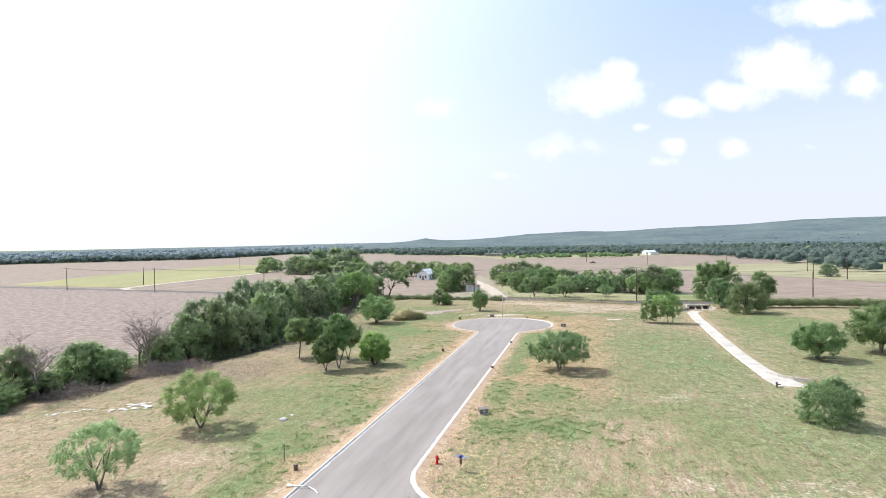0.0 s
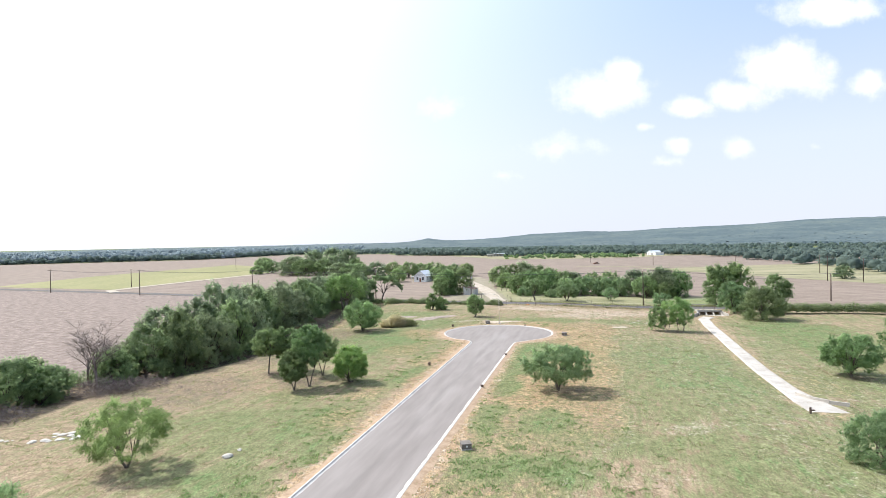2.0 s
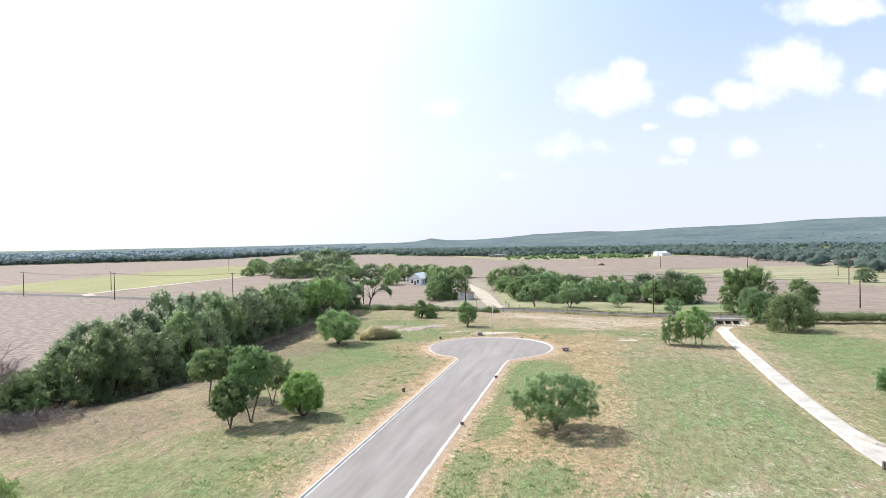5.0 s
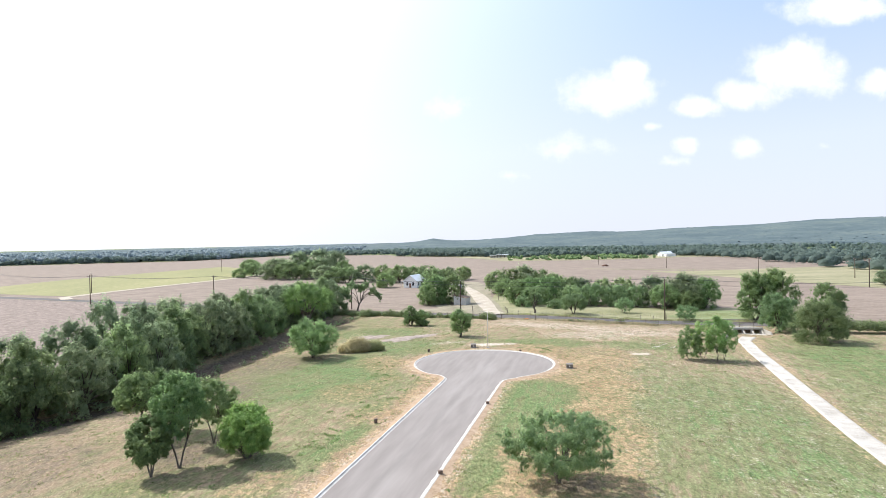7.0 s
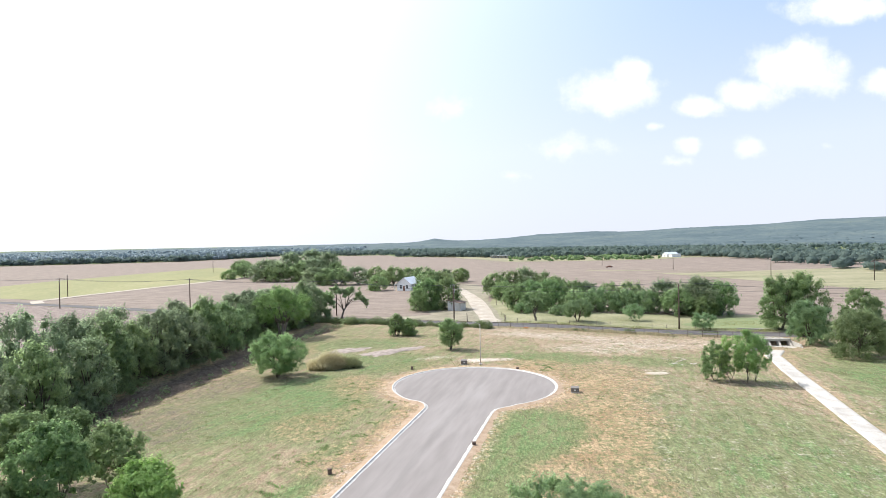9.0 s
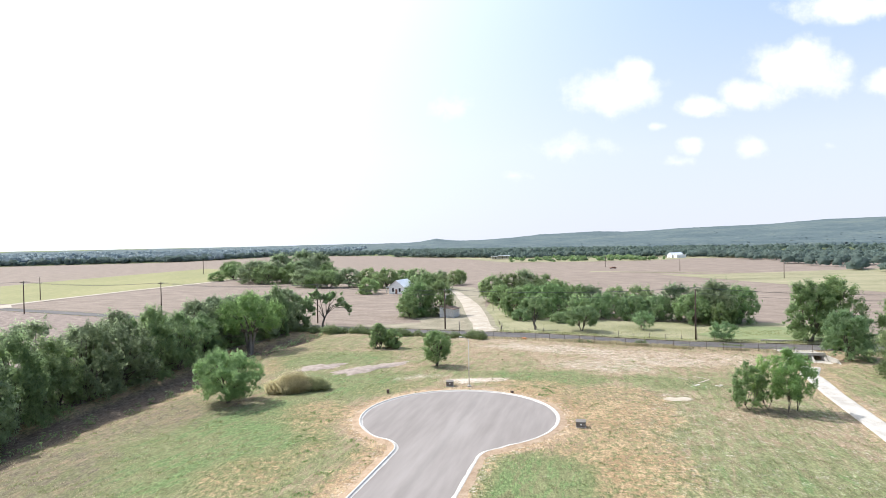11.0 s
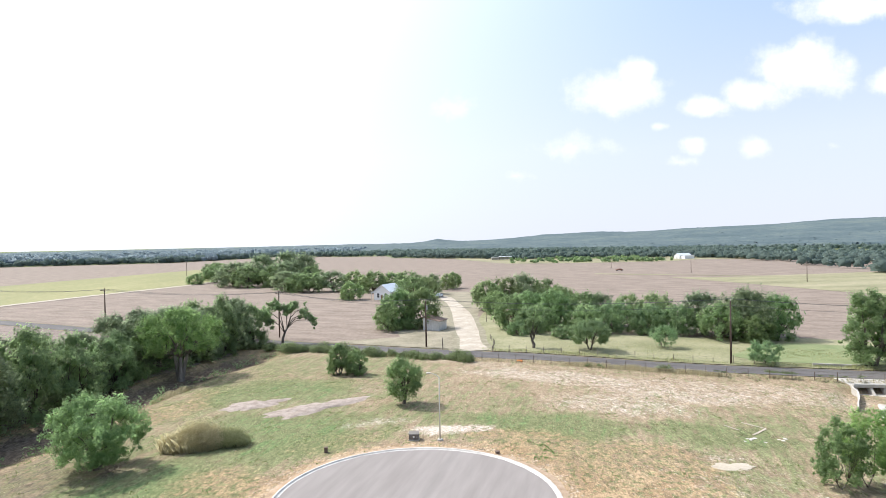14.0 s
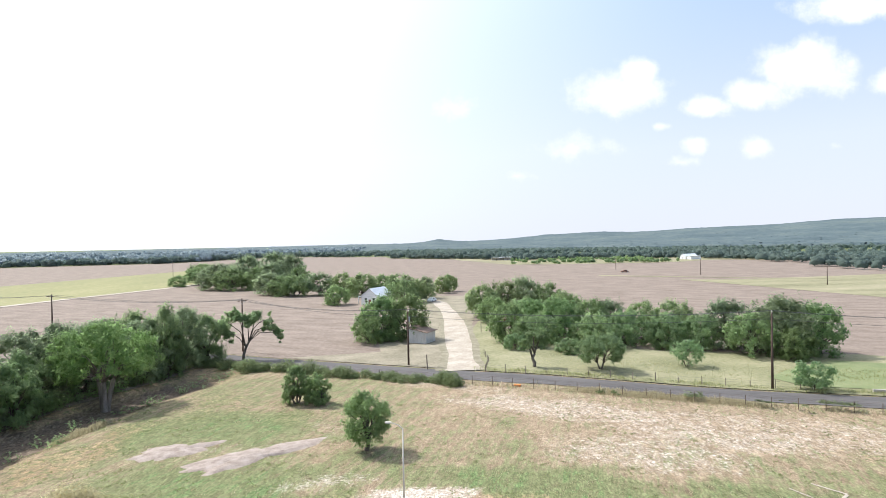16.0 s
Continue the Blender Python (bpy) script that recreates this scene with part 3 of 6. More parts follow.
def tree(x, y, h, rx, ry=None, kind="oak", label="", low=.25, stems=1, leaves=9000, leaf=.24, n=34, girth=None, lump=.24, name="tree", z=None, turn=0.0, hang=0.0, squash=.8, group="", category="tree", core=.62, bark=None):
    TREE_COUNT[0] += 1
    rng = np.random.default_rng(100 + TREE_COUNT[0])
    ry = ry or rx
    girth = girth or .035 * h + .03
    top = thing(name, pose(x, y, (ground_z(x, y) if z is None else z), 0, 0, turn), label, category, group)
    c, r = crown_clumps(rng, h * .97, low * h, rx * .92, ry * .92, int(n * 3), lump)
    part("trunk", limbs(rng, c[:: max(1, n // 7)], h, stems, girth, max(.12, low)), bark or BARK, top, smooth=True)
    v, f = leaf_cloud(rng, c, r, leaves, leaf * .66, squash, hang=hang, twigs=6)
    mid_z = v.reshape(-1, 3, 3)[:, :, 2].mean(1)
    under = np.maximum(0, max(low, .02) * h * (.85 + .3 * rng.random(leaves)) - mid_z)  # leaves keep above the browse line
    v.reshape(-1, 3, 3)[:, :, 2] += (under * .92)[:, None]
    c, r = c[::2], r[::2] * 1.12
    if core > .3:  # heart of the crown
        k = 16
        a = np.arange(k) * 2.4
        q = np.sqrt((np.arange(k) + .5) / k) * .55
        inner = np.stack([np.cos(a) * q * rx, np.sin(a) * q * ry, low * h + (h - low * h) * (.28 + .4 * rng.random(k))], 1)
        c, r = np.concatenate([c, inner]), np.concatenate([r, np.full(k, .17 * min(rx, ry, (h - low * h) * .5) / max(core, .3))])
    cv_, cf = cores(rng, c, r, core * .66)
    f = np.concatenate([f, cf + len(v)])
    part("crown", raw("crown", np.concatenate([v, cv_]), f, LEAF[kind]), None, top)
    return top

from mathutils.geometry import tessellate_polygon

# the ground: one sheet to the horizon --------------------------------------
U, NRM = Vector((.238, .971, 0)).normalized(), Vector((.971, -.238, 0)).normalized()
C0, BULB, BULB_R, HALF = Vector((-1.57, 74.1, 0)), Vector((13.15, 137.1, 0)), 11.4, 4.14
CHANNEL = [(70.8, 166.5, 2.5), (66.4, 159.5, 2.3), (62.4, 147, 2.2), (58.5, 132.5, 2.2), (55.0, 120, 2.2), (52.0, 109, 2.2), (49.8, 101, 2.2), (47.0, 89, 2.3), (46.0, 82.5, 3.4), (45.8, 78.6, 4.2)]
COUNTY = [(-420, 385), (-260, 318), (-119, 255), (-80, 236.5), (-40, 219), (-15, 208.5), (3, 202), (20, 196.3), (34.6, 191.8), (57, 186), (79.5, 180), (130, 167), (260, 135), (420, 100)]


def near_line(line, x, y):
    best = 1e9
    for (ax, ay, *_), (bx, by, *_) in zip(line, line[1:]):
        dx, dy = bx - ax, by - ay
        u = min(1, max(0, ((x - ax) * dx + (y - ay) * dy) / (dx * dx + dy * dy)))
        best = min(best, math.hypot(x - ax - u * dx, y - ay - u * dy))
    return best


def spot(x, y, cx, cy, rx, ry, turn=0.0):
    c, s = math.cos(turn), math.sin(turn)
    u, v = ((x - cx) * c + (y - cy) * s) / rx, (-(x - cx) * s + (y - cy) * c) / ry
    return 1 - ss(.5, 1.2, math.hypot(u, v))


# pale bare places on the southern half: centre, half sizes, turn, how bare
PALE = [
    (-23.2, 55, 7, 4, 0.4, 0.36), (-46.6, 64.4, 9, 4, 0.5, 0.32), (-27, 48.8, 7, 3.5, 0.2, 0.32), (-38, 60, 9, 5, 0.4, 0.2), (20.4, 59.5, 6, 3, 0.2, 0.3),
    (28.2, 73, 5, 2.4, 0.1, 0.42), (35, 73.4, 6, 2.2, 0, 0.36), (19.5, 47, 5, 3, 0, 0.4), (28.2, 45.1, 7, 3, 0, 0.4), (66, 74, 8, 4, 0.2, 0.4)]
# and behind the turning circle
PALE += [
    (42.0, 145.4, 3.2, 1.6, 0.1, 0.5), (52, 172, 26, 7, -0.25, 0.44), (36, 164, 12, 6, -0.2, 0.5), (29.5, 179, 18, 5, -0.35, 0.56), (46, 169.5, 14, 6, -0.25, 0.52),
    (16.5, 154.2, 6, 2.2, 0, 0.85), (7.3, 157, 5, 2, 0, 0.5), (-8, 165, 5, 3.0, 0.1, 0.3), (-1, 164.7, 6, 3.4, 0.2, 0.3), (8, 172, 9, 3, -0.3, 0.3),
    (18, 190, 16, 3, -0.36, 0.4), (90, 148, 5, 2, 0, 0.4), (10.5, 108, 1.2, 3, -0.2, 0.5)]
# bare soil on the southern half
SOIL = [
    (-10.8, 78.4, 3, 5, -0.25, 0.62), (-8.4, 88.5, 2.6, 6, -0.25, 0.62), (-13, 53, 3.5, 5, -0.2, 0.7), (-17, 90, 7, 5, 0.2, 0.42), (52, 92, 5, 9, 0.25, 0.5),
    (50, 71, 8, 4, 0, 0.4), (-62, 68, 9, 6, 0.3, 0.7), (-50, 72, 14, 5, 0.5, 0.35)]
# and on the northern
SOIL += [
    (-5.5, 119.8, 4, 7, -0.3, 0.66), (-3.5, 138, 5, 9, 0.1, 0.7), (-3.2, 126, 3.5, 9, -.2, .6), (-27, 136, 4.5, 13, 0, .45), (-1.5, 111, 2.4, 8, -0.25, 0.6), (-24.6, 100.4, 8, 5, 0.2, 0.4), (5, 151, 8, 4, 0.3, 0.5),
    (24, 152, 8, 3, -0.1, 0.7), (68, 159, 4, 7, -0.4, 0.55), (60, 164, 7, 4, -0.3, 0.4), (-26, 150, 5, 24, -0.12, 0.6), (-23, 145, 6, 8, 0, 0.35),
    (-14, 181, 9, 12, 0.3, 0.42), (-19, 163, 3.5, 15, -.25, 0.62), (2, 176, 9, 5, 0, 0.4)]
# greener grass at the start of the street
GREEN = [
    (6.6, 77, 2.4, 7, -0.25, 0.7), (5, 62, 3.2, 3, 0, 0.6), (9.6, 63.6, 3, 2.6, 0, 0.6), (13, 61, 3.2, 3, 0, 0.5), (13.5, 76, 3, 5, 0, 0.7),
    (38, 60, 16, 9, 0, 0.12), (18.5, 69, 7, 5, 0, 0.25), (-24.6, 76, 8, 6, 0.2, 0.3), (-17, 59, 5, 5, -0.2, 0.42), (-16.5, 50, 3, 5, -0.2, 0.45),
    (-9.5, 68.7, 1.9, 6, -0.25, 1.0), (-13.5, 76, 2.4, 8, -0.25, 0.6)]
# along the street
GREEN += [(-20, 121, 10, 13, -.2, .22), (-21, 66, 8, 8, .2, .2), (-22, 84, 9, 8, .2, .16)]
GREEN += [
    (13.2, 104, 3.6, 8, -0.3, 0.8), (9.8, 93, 3.0, 6, -0.2, 0.8), (17.6, 117, 7, 9, -0.35, 1.05), (13.6, 111.5, 2.4, 3, 0, .6), (6.3, 81, 1.6, 3, -.2, .7), (-2.2, 132, 1.3, 3.5, 0, .7), (-1.2, 113, .9, 4, -.25, .8), (-12, 130, 8, 16, -.1, .3), (40, 104, 11, 26, 0, 0.22), (-3.2, 100, 1.6, 5, -0.25, 0.6)]
# and round the turning circle
GREEN += [
    (26.5, 156.5, 8, 4.5, -0.3, 0.6), (43, 152.7, 8, 4, -0.2, 0.35), (75, 134, 12, 24, -0.2, 0.45), (-3, 154, 12, 9, 0, 0.42), (-9, 132, 7, 13, 0, 0.3),
    (-8, 171, 11, 8, 0, 0.5), (-8, 122, 7, 9, 0, 0.25), (79, 139, 12, 12, 0, 0.35), (20, 158, 9, 3, -0.2, 0.25)]


def cover(x, y):
    lush, lime, soil = .5, 0.0, .08
    # ragged outlines
    wx = x + 2.4 * noise.noise(Vector((x * .16, y * .16, 1))) + 1.1 * noise.noise(Vector((x * .5, y * .5, 2)))
    wy = y + 2.4 * noise.noise(Vector((x * .16, y * .16, 5))) + 1.1 * noise.noise(Vector((x * .5, y * .5, 6)))
    green = 0.0
    for q in GREEN:
        green += q[5] * spot(wx, wy, *q[:5])
    lush += green
    for q in PALE:
        k = q[5] * spot(wx, wy, *q[:5])
        lime = max(lime, k)
        lush -= .25 * k
    for q in SOIL:
        k = q[5] * spot(wx, wy, *q[:5])
        soil = max(soil, k)
    # ochre ground between the street and the lawn
    rim = np.interp(wy, [40, 55, 70, 83, 96, 112.6, 125, 138, 146, 152], [8.5, 12, 21.5, 25, 28.4, 32.2, 36.5, 40.6, 42, 38])
    kerb_x = 7 + (wy - 93) * .245
    ochre = (1 - ss(rim - 3.5, rim + 1.0, wx)) * ss(kerb_x - 14, kerb_x - 10, wx) * (1 - ss(148, 153, wy)) * ss(-9, -2, wx)
    if ochre > 0:
        lime = max(lime, .08 * ochre)
        soil = max(soil, ochre * (1 - .3 * (1 - ss(70, 88, y))) * (.74 + .2 * noise.noise(Vector((x * .12, y * .12, 9))) - .62 * min(1, green)))
        lime = max(lime, .34 * ss(rim - 7, rim - 1, wx) * (1 - ss(rim, rim + 2.5, wx)) * ochre ** .3)
    p = Vector((x, y, 0)) - C0
    along, off = p.dot(U), abs(p.dot(NRM))
    edge = off - HALF if along < 55 else 99
    edge = min(edge, abs((Vector((x, y, 0)) - BULB).length - BULB_R) if along > 48 else 99)
    if 0 < edge < 4:  # worn verge behind the kerb
        k = 1 - ss(.8, 3.6, edge)
        soil, lime, lush = max(soil, .9 * k), max(lime, .44 * k), lush - .5 * k
    d = near_line(CHANNEL, x, y)
    if d < 5:
        soil, lush = max(soil, .55 * (1 - ss(1.6, 4.5, d))), lush - .2 * (1 - ss(1.6, 4.5, d))
    d = near_line(TREELINE, x, y)
    if d < 9:
        soil, lush = max(soil, .6 * (1 - ss(4, 9, d))), lush - .15 * (1 - ss(3, 9, d))
    seen = ss(0, 36, y) * ss(-120, -60, x) * (1 - ss(100, 150, x))
    lush += seen * (.06 * (1 - ss(4, 12, x)) * ss(52, 66, y) * (1 - ss(140, 160, y)) + (.2 - .2 * ss(112, 138, y)) * ss(19, 29, x) * (1 - ss(150, 166, y)))
    lime = max(lime, .26 * seen * ss(24, 34, x) * (1 - ss(62, 72, x)) * (1 - ss(140, 152, y)))
    west_side = seen * ss(16, 28, -x) * (1 - ss(118, 138, y))
    lush -= .2 * west_side + .16 * seen * ss(160, 174, y) * ss(8, 18, x)
    soil = max(soil, .3 * west_side * ss(24, 34, -x))
    # leaf litter and tree shade together, kept in the layer's alpha
    shaded_litter = .85 * bank(x, y)
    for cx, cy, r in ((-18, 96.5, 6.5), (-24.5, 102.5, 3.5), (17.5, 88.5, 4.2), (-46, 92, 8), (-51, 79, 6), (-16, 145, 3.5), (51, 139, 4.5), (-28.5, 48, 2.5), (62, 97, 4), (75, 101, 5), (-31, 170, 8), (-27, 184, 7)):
        shaded_litter = max(shaded_litter, .62 * (1 - ss(.35, 1.1, math.hypot(wx - cx, wy - cy) / r)))
    for cx, cy, r in ((-28, 119, 18), (-25, 138, 15), (-34, 92, 16), (-25, 158, 6)):  # rough thatch and painted shade below the trees
        shaded_litter = max(shaded_litter, .52 * (1 - ss(.35, 1.15, math.hypot(wx - cx, wy - cy) / r)))
    return (min(1, max(0, lush)), min(1, lime), min(1, soil), 1 - shaded_litter)


def spread(lo, hi, step_in, far_lo, far_hi, grow=1.18):
    a = list(np.arange(lo, hi + .01, step_in))
    s, v = step_in, lo
    left = []
    while v > far_lo:
        s *= grow
        v -= s
        left.append(v)
    s, v = step_in, hi
    right = []
    while v < far_hi:
        s *= grow
        v += s
        right.append(v)
    return np.array(left[::-1] + a + right)


GX, GY = spread(-64, 100, 1.15, -4700, 4700), spread(38, 212, 1.15, -900, 4700)
gv = [(x, y, ground_z(x, y) + hill_z(x, y)) for y in GY for x in GX]
nx = len(GX)
gf = [(j * nx + i, j * nx + i + 1, (j + 1) * nx + i + 1, (j + 1) * nx + i) for j in range(len(GY) - 1) for i in range(nx - 1)]
gm = raw("ground", gv, gf, PASTURE, smooth=True)
layer = gm.attributes.new("cover", "FLOAT_COLOR", "POINT")
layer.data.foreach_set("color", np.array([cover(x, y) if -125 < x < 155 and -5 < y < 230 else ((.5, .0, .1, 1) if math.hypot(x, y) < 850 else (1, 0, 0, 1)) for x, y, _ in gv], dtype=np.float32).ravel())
tagged(new("ground", gm), "mown pasture of green and straw-coloured grass with bare soil", "ground", kind="structure")


def sheet(name, outline, material, lift, label, category, steps=True):
    """A flat cover in its outline, laid over the ground."""
    bm = bmesh.new()
    ring = [bm.verts.new((x, y, 0)) for x, y in outline]
    for tri in tessellate_polygon([[Vector((x, y, 0)) for x, y in outline]]):
        bm.faces.new([ring[i] for i in tri])
    bm.normal_update()
    if steps:
        for x in range(28, 62, 4):
            bmesh.ops.bisect_plane(bm, geom=bm.verts[:] + bm.edges[:] + bm.faces[:], plane_co=(x, 0, 0), plane_no=(1, 0, 0))
    for v in bm.verts:
        v.co.z = ground_z(v.co.x, v.co.y) + lift
    for q in bm.faces:
        if q.normal.z < 0:
            q.normal_flip()
    me = bpy.data.meshes.new(name)
    bm.to_mesh(me)
    bm.free()
    me.materials.append(material)
    return tagged(new(name, me), label, category, kind="structure")


def strip(name, line, width, material, lift, label, category, step_len=3.0, wobble=0.0):
    """A road along a line of (x, y) or (x, y, width), cut into short lengths."""
    pts = []
    for a, b in zip(line, line[1:]):
        k = max(1, int(math.hypot(b[0] - a[0], b[1] - a[1]) / step_len))
        for i in range(k):
            u = i / k
            pts.append(tuple(a[j] + (b[j] - a[j]) * u for j in range(len(a))))
    pts.append(tuple(line[-1]))
    rng = np.random.default_rng(len(pts))
    v, fc = [], []
    for i, p in enumerate(pts):
        q0, q1 = pts[max(0, i - 2)], pts[min(len(pts) - 1, i + 2)]
        d = Vector((q1[0] - q0[0], q1[1] - q0[1], 0)).normalized()
        nn, w = Vector((d.y, -d.x, 0)), (p[2] if len(p) > 2 else width) / 2
        for k in range(5):
            o = (-1 + k * .5) * w + (wobble * (3 * noise.noise(Vector((p[0] * .11, p[1] * .11, k * 1.7))) + 1.6 * noise.noise(Vector((p[0] * .9, p[1] * .9, k * 2.3)))) if k in (0, 4) else 0)
            x, y = p[0] + nn.x * o, p[1] + nn.y * o
            v.append((x, y, ground_z(x, y) + lift + (.0 if k in (0, 4) else .02)))
        if i:
            fc += [(i * 5 - 5 + k, i * 5 - 4 + k, i * 5 + 1 + k, i * 5 + k) for k in range(4)]
    me = raw(name, v, fc, material, smooth=True)
    me.flip_normals() if me.polygons[0].normal.z < 0 else None
    return tagged(new(name, me), label, category, kind="structure")


def shift(line, off):
    out = []
    for i, p in enumerate(line):
        a, b = line[max(0, i - 1)], line[min(len(line) - 1, i + 1)]
        d = Vector((b[0] - a[0], b[1] - a[1], 0)).normalized()
        out.append((p[0] - d.y * off, p[1] + d.x * off))
    return out


north_edge, south_edge = shift(COUNTY, 3.4), shift(COUNTY, -3.4)
# wide bare fields beyond the county road and west of the tree line
sheet("field_north", north_edge + [(900, 60), (900, 420), (470, 470), (330, 520), (300, 592), (226, 690), (130, 700), (55, 724), (7, 764), (-68, 838), (-90, 940), (-132, 942), (-215, 1002), (-266, 1012), (-330, 790), (-500, 735), (-760, 640), (-700, 380)],
      STUBBLE, .05, "bare brown stubble field ploughed in long rows", "field")
west = [(x - 4, y) for x, y in TREELINE]
sheet("field_west", [(-520, 300), (-380, 20), (-80, 20)] + west + [(-30, 212)] + [p for p in reversed(south_edge) if -420 <= p[0] < -33], STUBBLE_B, .05, "bare brown stubble field beside the tree line", "field")
sheet("crop_field", [(-150, 281), (-124, 388), (-121, 425), (-163, 526), (-202, 575), (-234, 406), (-232, 316)], CROP, .12, "yellow-green low crop field", "field", False)
sheet("fallow_field", [(126, 402), (137, 371), (148, 335), (160, 295), (176, 252), (196, 205), (420, 170), (640, 250), (420, 425), (282, 430), (225, 415), (185, 405), (150, 397)], WEEDY, .12, "weedy yellow fallow strip in the brown field", "field", False)
sheet("field_strip", [(95, 440), (150, 412), (225, 378), (200, 388), (140, 422), (98, 448)], WEEDY, .13, "thin weedy strip across the brown field", "field", False)
sheet("rough_meadow", [p for p in north_edge if 15 < p[0] < 75] + [(79, 183.6), (100, 178), (100, 205), (88, 212), (62, 216), (44, 222), (30, 240), (24, 262), (21, 240), (22, 215)], ROUGH, .13, "ungrazed meadow of long yellow-green grass", "meadow")
sheet("lush_weeds", [(66, 190.5), (79, 187), (92, 184), (92, 202), (80, 207), (70, 201), (64, 196)], LUSH, .2, "patch of lush green weeds by the road", "weeds", False)
sheet("house_yard", [p for p in north_edge if -12 < p[0] < 24] + [(22, 215), (21, 245), (24, 285), (20, 325), (-2, 330), (-16, 318), (-14, 300), (4, 292), (7, 250), (1, 232), (4, 216), (-12, 211.5)], YARD, .1, "dry yard grass round the farmhouse", "yard", False)
sheet("far_meadow", [(12, 735), (38, 660), (61, 612), (112, 602), (170, 603), (200, 610), (240, 645), (300, 640), (300, 690), (226, 712), (165, 724), (110, 730), (60, 740), (12, 778)], WEEDY, .15, "pale pasture at the foot of the woods", "meadow")

# low bare heaps in the grass: x, y, half length, half width, height, turn, material
for i, (hx, hy, hl, hw, hh, turn, mat, lab) in enumerate(((-9.4, 164.9, 4.0, 1.9, .3, 30, DIRT, "low bare mound of grey-pink dirt in the grass"), (-1.5, 163.0, 6.4, 2.2, .34, 40, DIRT, "long low bare mound of grey-pink dirt"), (40.6, 144.2, 2.1, 1.1, .07, 4, SAND, "bare patch of pale sand in the grass"))):
    hv_, hf_ = [(0, 0, hh)], []
    for ring in range(1, 7):
        for s in range(40):
            a = s * math.tau / 40
            rag = 1 + .55 * noise.noise(Vector((math.cos(a) * 1.6, math.sin(a) * 1.6, i * 7 + 2))) + .25 * noise.noise(Vector((math.cos(a) * 5, math.sin(a) * 5, i + .5)))
            q = ring / 6 * rag
            hx_, hy_ = math.cos(a) * q * hl, math.sin(a) * q * hw
            hv_.append((hx_, hy_, hh * (1 - (ring / 6) ** 1.6) + (.5 * hh * noise.noise(Vector((hx_ * 1.1, hy_ * 1.1, i))) if ring < 6 else -.04) + .015))
            n0 = 1 + (ring - 1) * 40
            if ring == 1:
                hf_.append((0, 0 + 1 + s, 1 + (s + 1) % 40))
            else:
                p0 = n0 - 40
                hf_ += [(p0 + s, n0 + s, n0 + (s + 1) % 40), (p0 + s, n0 + (s + 1) % 40, p0 + (s + 1) % 40)]
    heap = new("dirt_mound", raw("dirt_mound", hv_, hf_, mat, smooth=True))
    heap.matrix_basis = pose(hx, hy, ground_z(hx, hy), 0, 0, turn)
    tagged(heap, lab, "mound")

# the street with its turning circle
FIL = 3.6
back = math.sqrt((BULB_R + FIL) ** 2 - (HALF + FIL) ** 2)
s_b = (BULB - C0).dot(U)


def on_street(s, o):
    p = C0 + U * s + NRM * o
    return (p.x, p.y)


left_edge, right_edge = [], []
for s in np.arange(-112, s_b - back + .01, 1.0):
    left_edge.append(on_street(s, -HALF))
    if s > -22:
        right_edge.append(on_street(s, HALF))
# rounded corner to the side street
ret = [on_street(-22 - 8 * math.sin(a), HALF + 8 - 8 * math.cos(a)) for a in np.linspace(math.pi / 2, .1, 12)]
right_edge = [on_street(-30, HALF + o) for o in range(30, 9, -3)] + ret + right_edge
for side, edge in ((-1, left_edge), (1, right_edge)):
    c = Vector((*on_street(s_b - back, side * (HALF + FIL)), 0))
    a0 = math.atan2(*(reversed((Vector((*edge[-1], 0)) - c).xy)))
    tgt = BULB - c
    a1 = math.atan2(tgt.y, tgt.x)
    da = (a1 - a0 + math.pi) % math.tau - math.pi
    for k in range(1, 9):
        a = a0 + da * k / 8
        edge.append((c.x + FIL * math.cos(a), c.y + FIL * math.sin(a)))
l0, r0 = Vector((*left_edge[-1], 0)) - BULB, Vector((*right_edge[-1], 0)) - BULB
a0, a1 = math.atan2(l0.y, l0.x), math.atan2(r0.y, r0.x)
sweep = -((a0 - a1) % math.tau)
arc = [(BULB.x + BULB_R * math.cos(a0 + sweep * k / 48), BULB.y + BULB_R * math.sin(a0 + sweep * k / 48)) for k in range(1, 48)]
outline = left_edge + arc + right_edge[::-1]
street = sheet("street", outline + [on_street(-38.5, HALF + 30), on_street(-38.5, HALF), on_street(-112, HALF)], STREET, .03, "worn grey asphalt street with a turning circle", "road", False)

# kerb and gutter, cast in lengths of three metres
kerb = thing("kerb", pose(0, 0, 0), "pale concrete kerb and gutter round the street", "kerb", kind="structure")


def kerb_length(line, i, j, mat=GUTTER):
    # towards the road positive; dirt and broken asphalt leave the gutter's lip ragged
    v, fc = [], []
    for q in range(i, j + 1):
        a, b = Vector((*line[max(0, q - 1)], 0)), Vector((*line[min(len(line) - 1, q + 1)], 0))
        d = (b - a).normalized()
        nn = Vector((d.y, -d.x, 0))
        p = Vector((*line[q], 0))
        if q == i and i:
            p += d * .012
        lip = .24 + .13 * noise.noise(Vector((p.x * .9, p.y * .9, 3)))
        for o, z in ((lip + .03, .028), (lip, .044), (.03, .042), (.005, .125), (-.02, .14), (-.15, .135), (-.2, .03)):
            w = p + nn * o
            v.append((w.x, w.y, z))
    m = 7
    for q in range(j - i):
        fc += [(q * m + k, q * m + k + 1, (q + 1) * m + k + 1, (q + 1) * m + k) for k in range(m - 1)]
    me = raw("kerb_length", v, fc, mat)
    ob = new("kerb_length", me)
    ob.parent = kerb


whole = left_edge + arc + right_edge[::-1]
for i in range(0, len(whole) - 1, 3):
    kerb_length(whole, i, min(i + 3, len(whole) - 1))

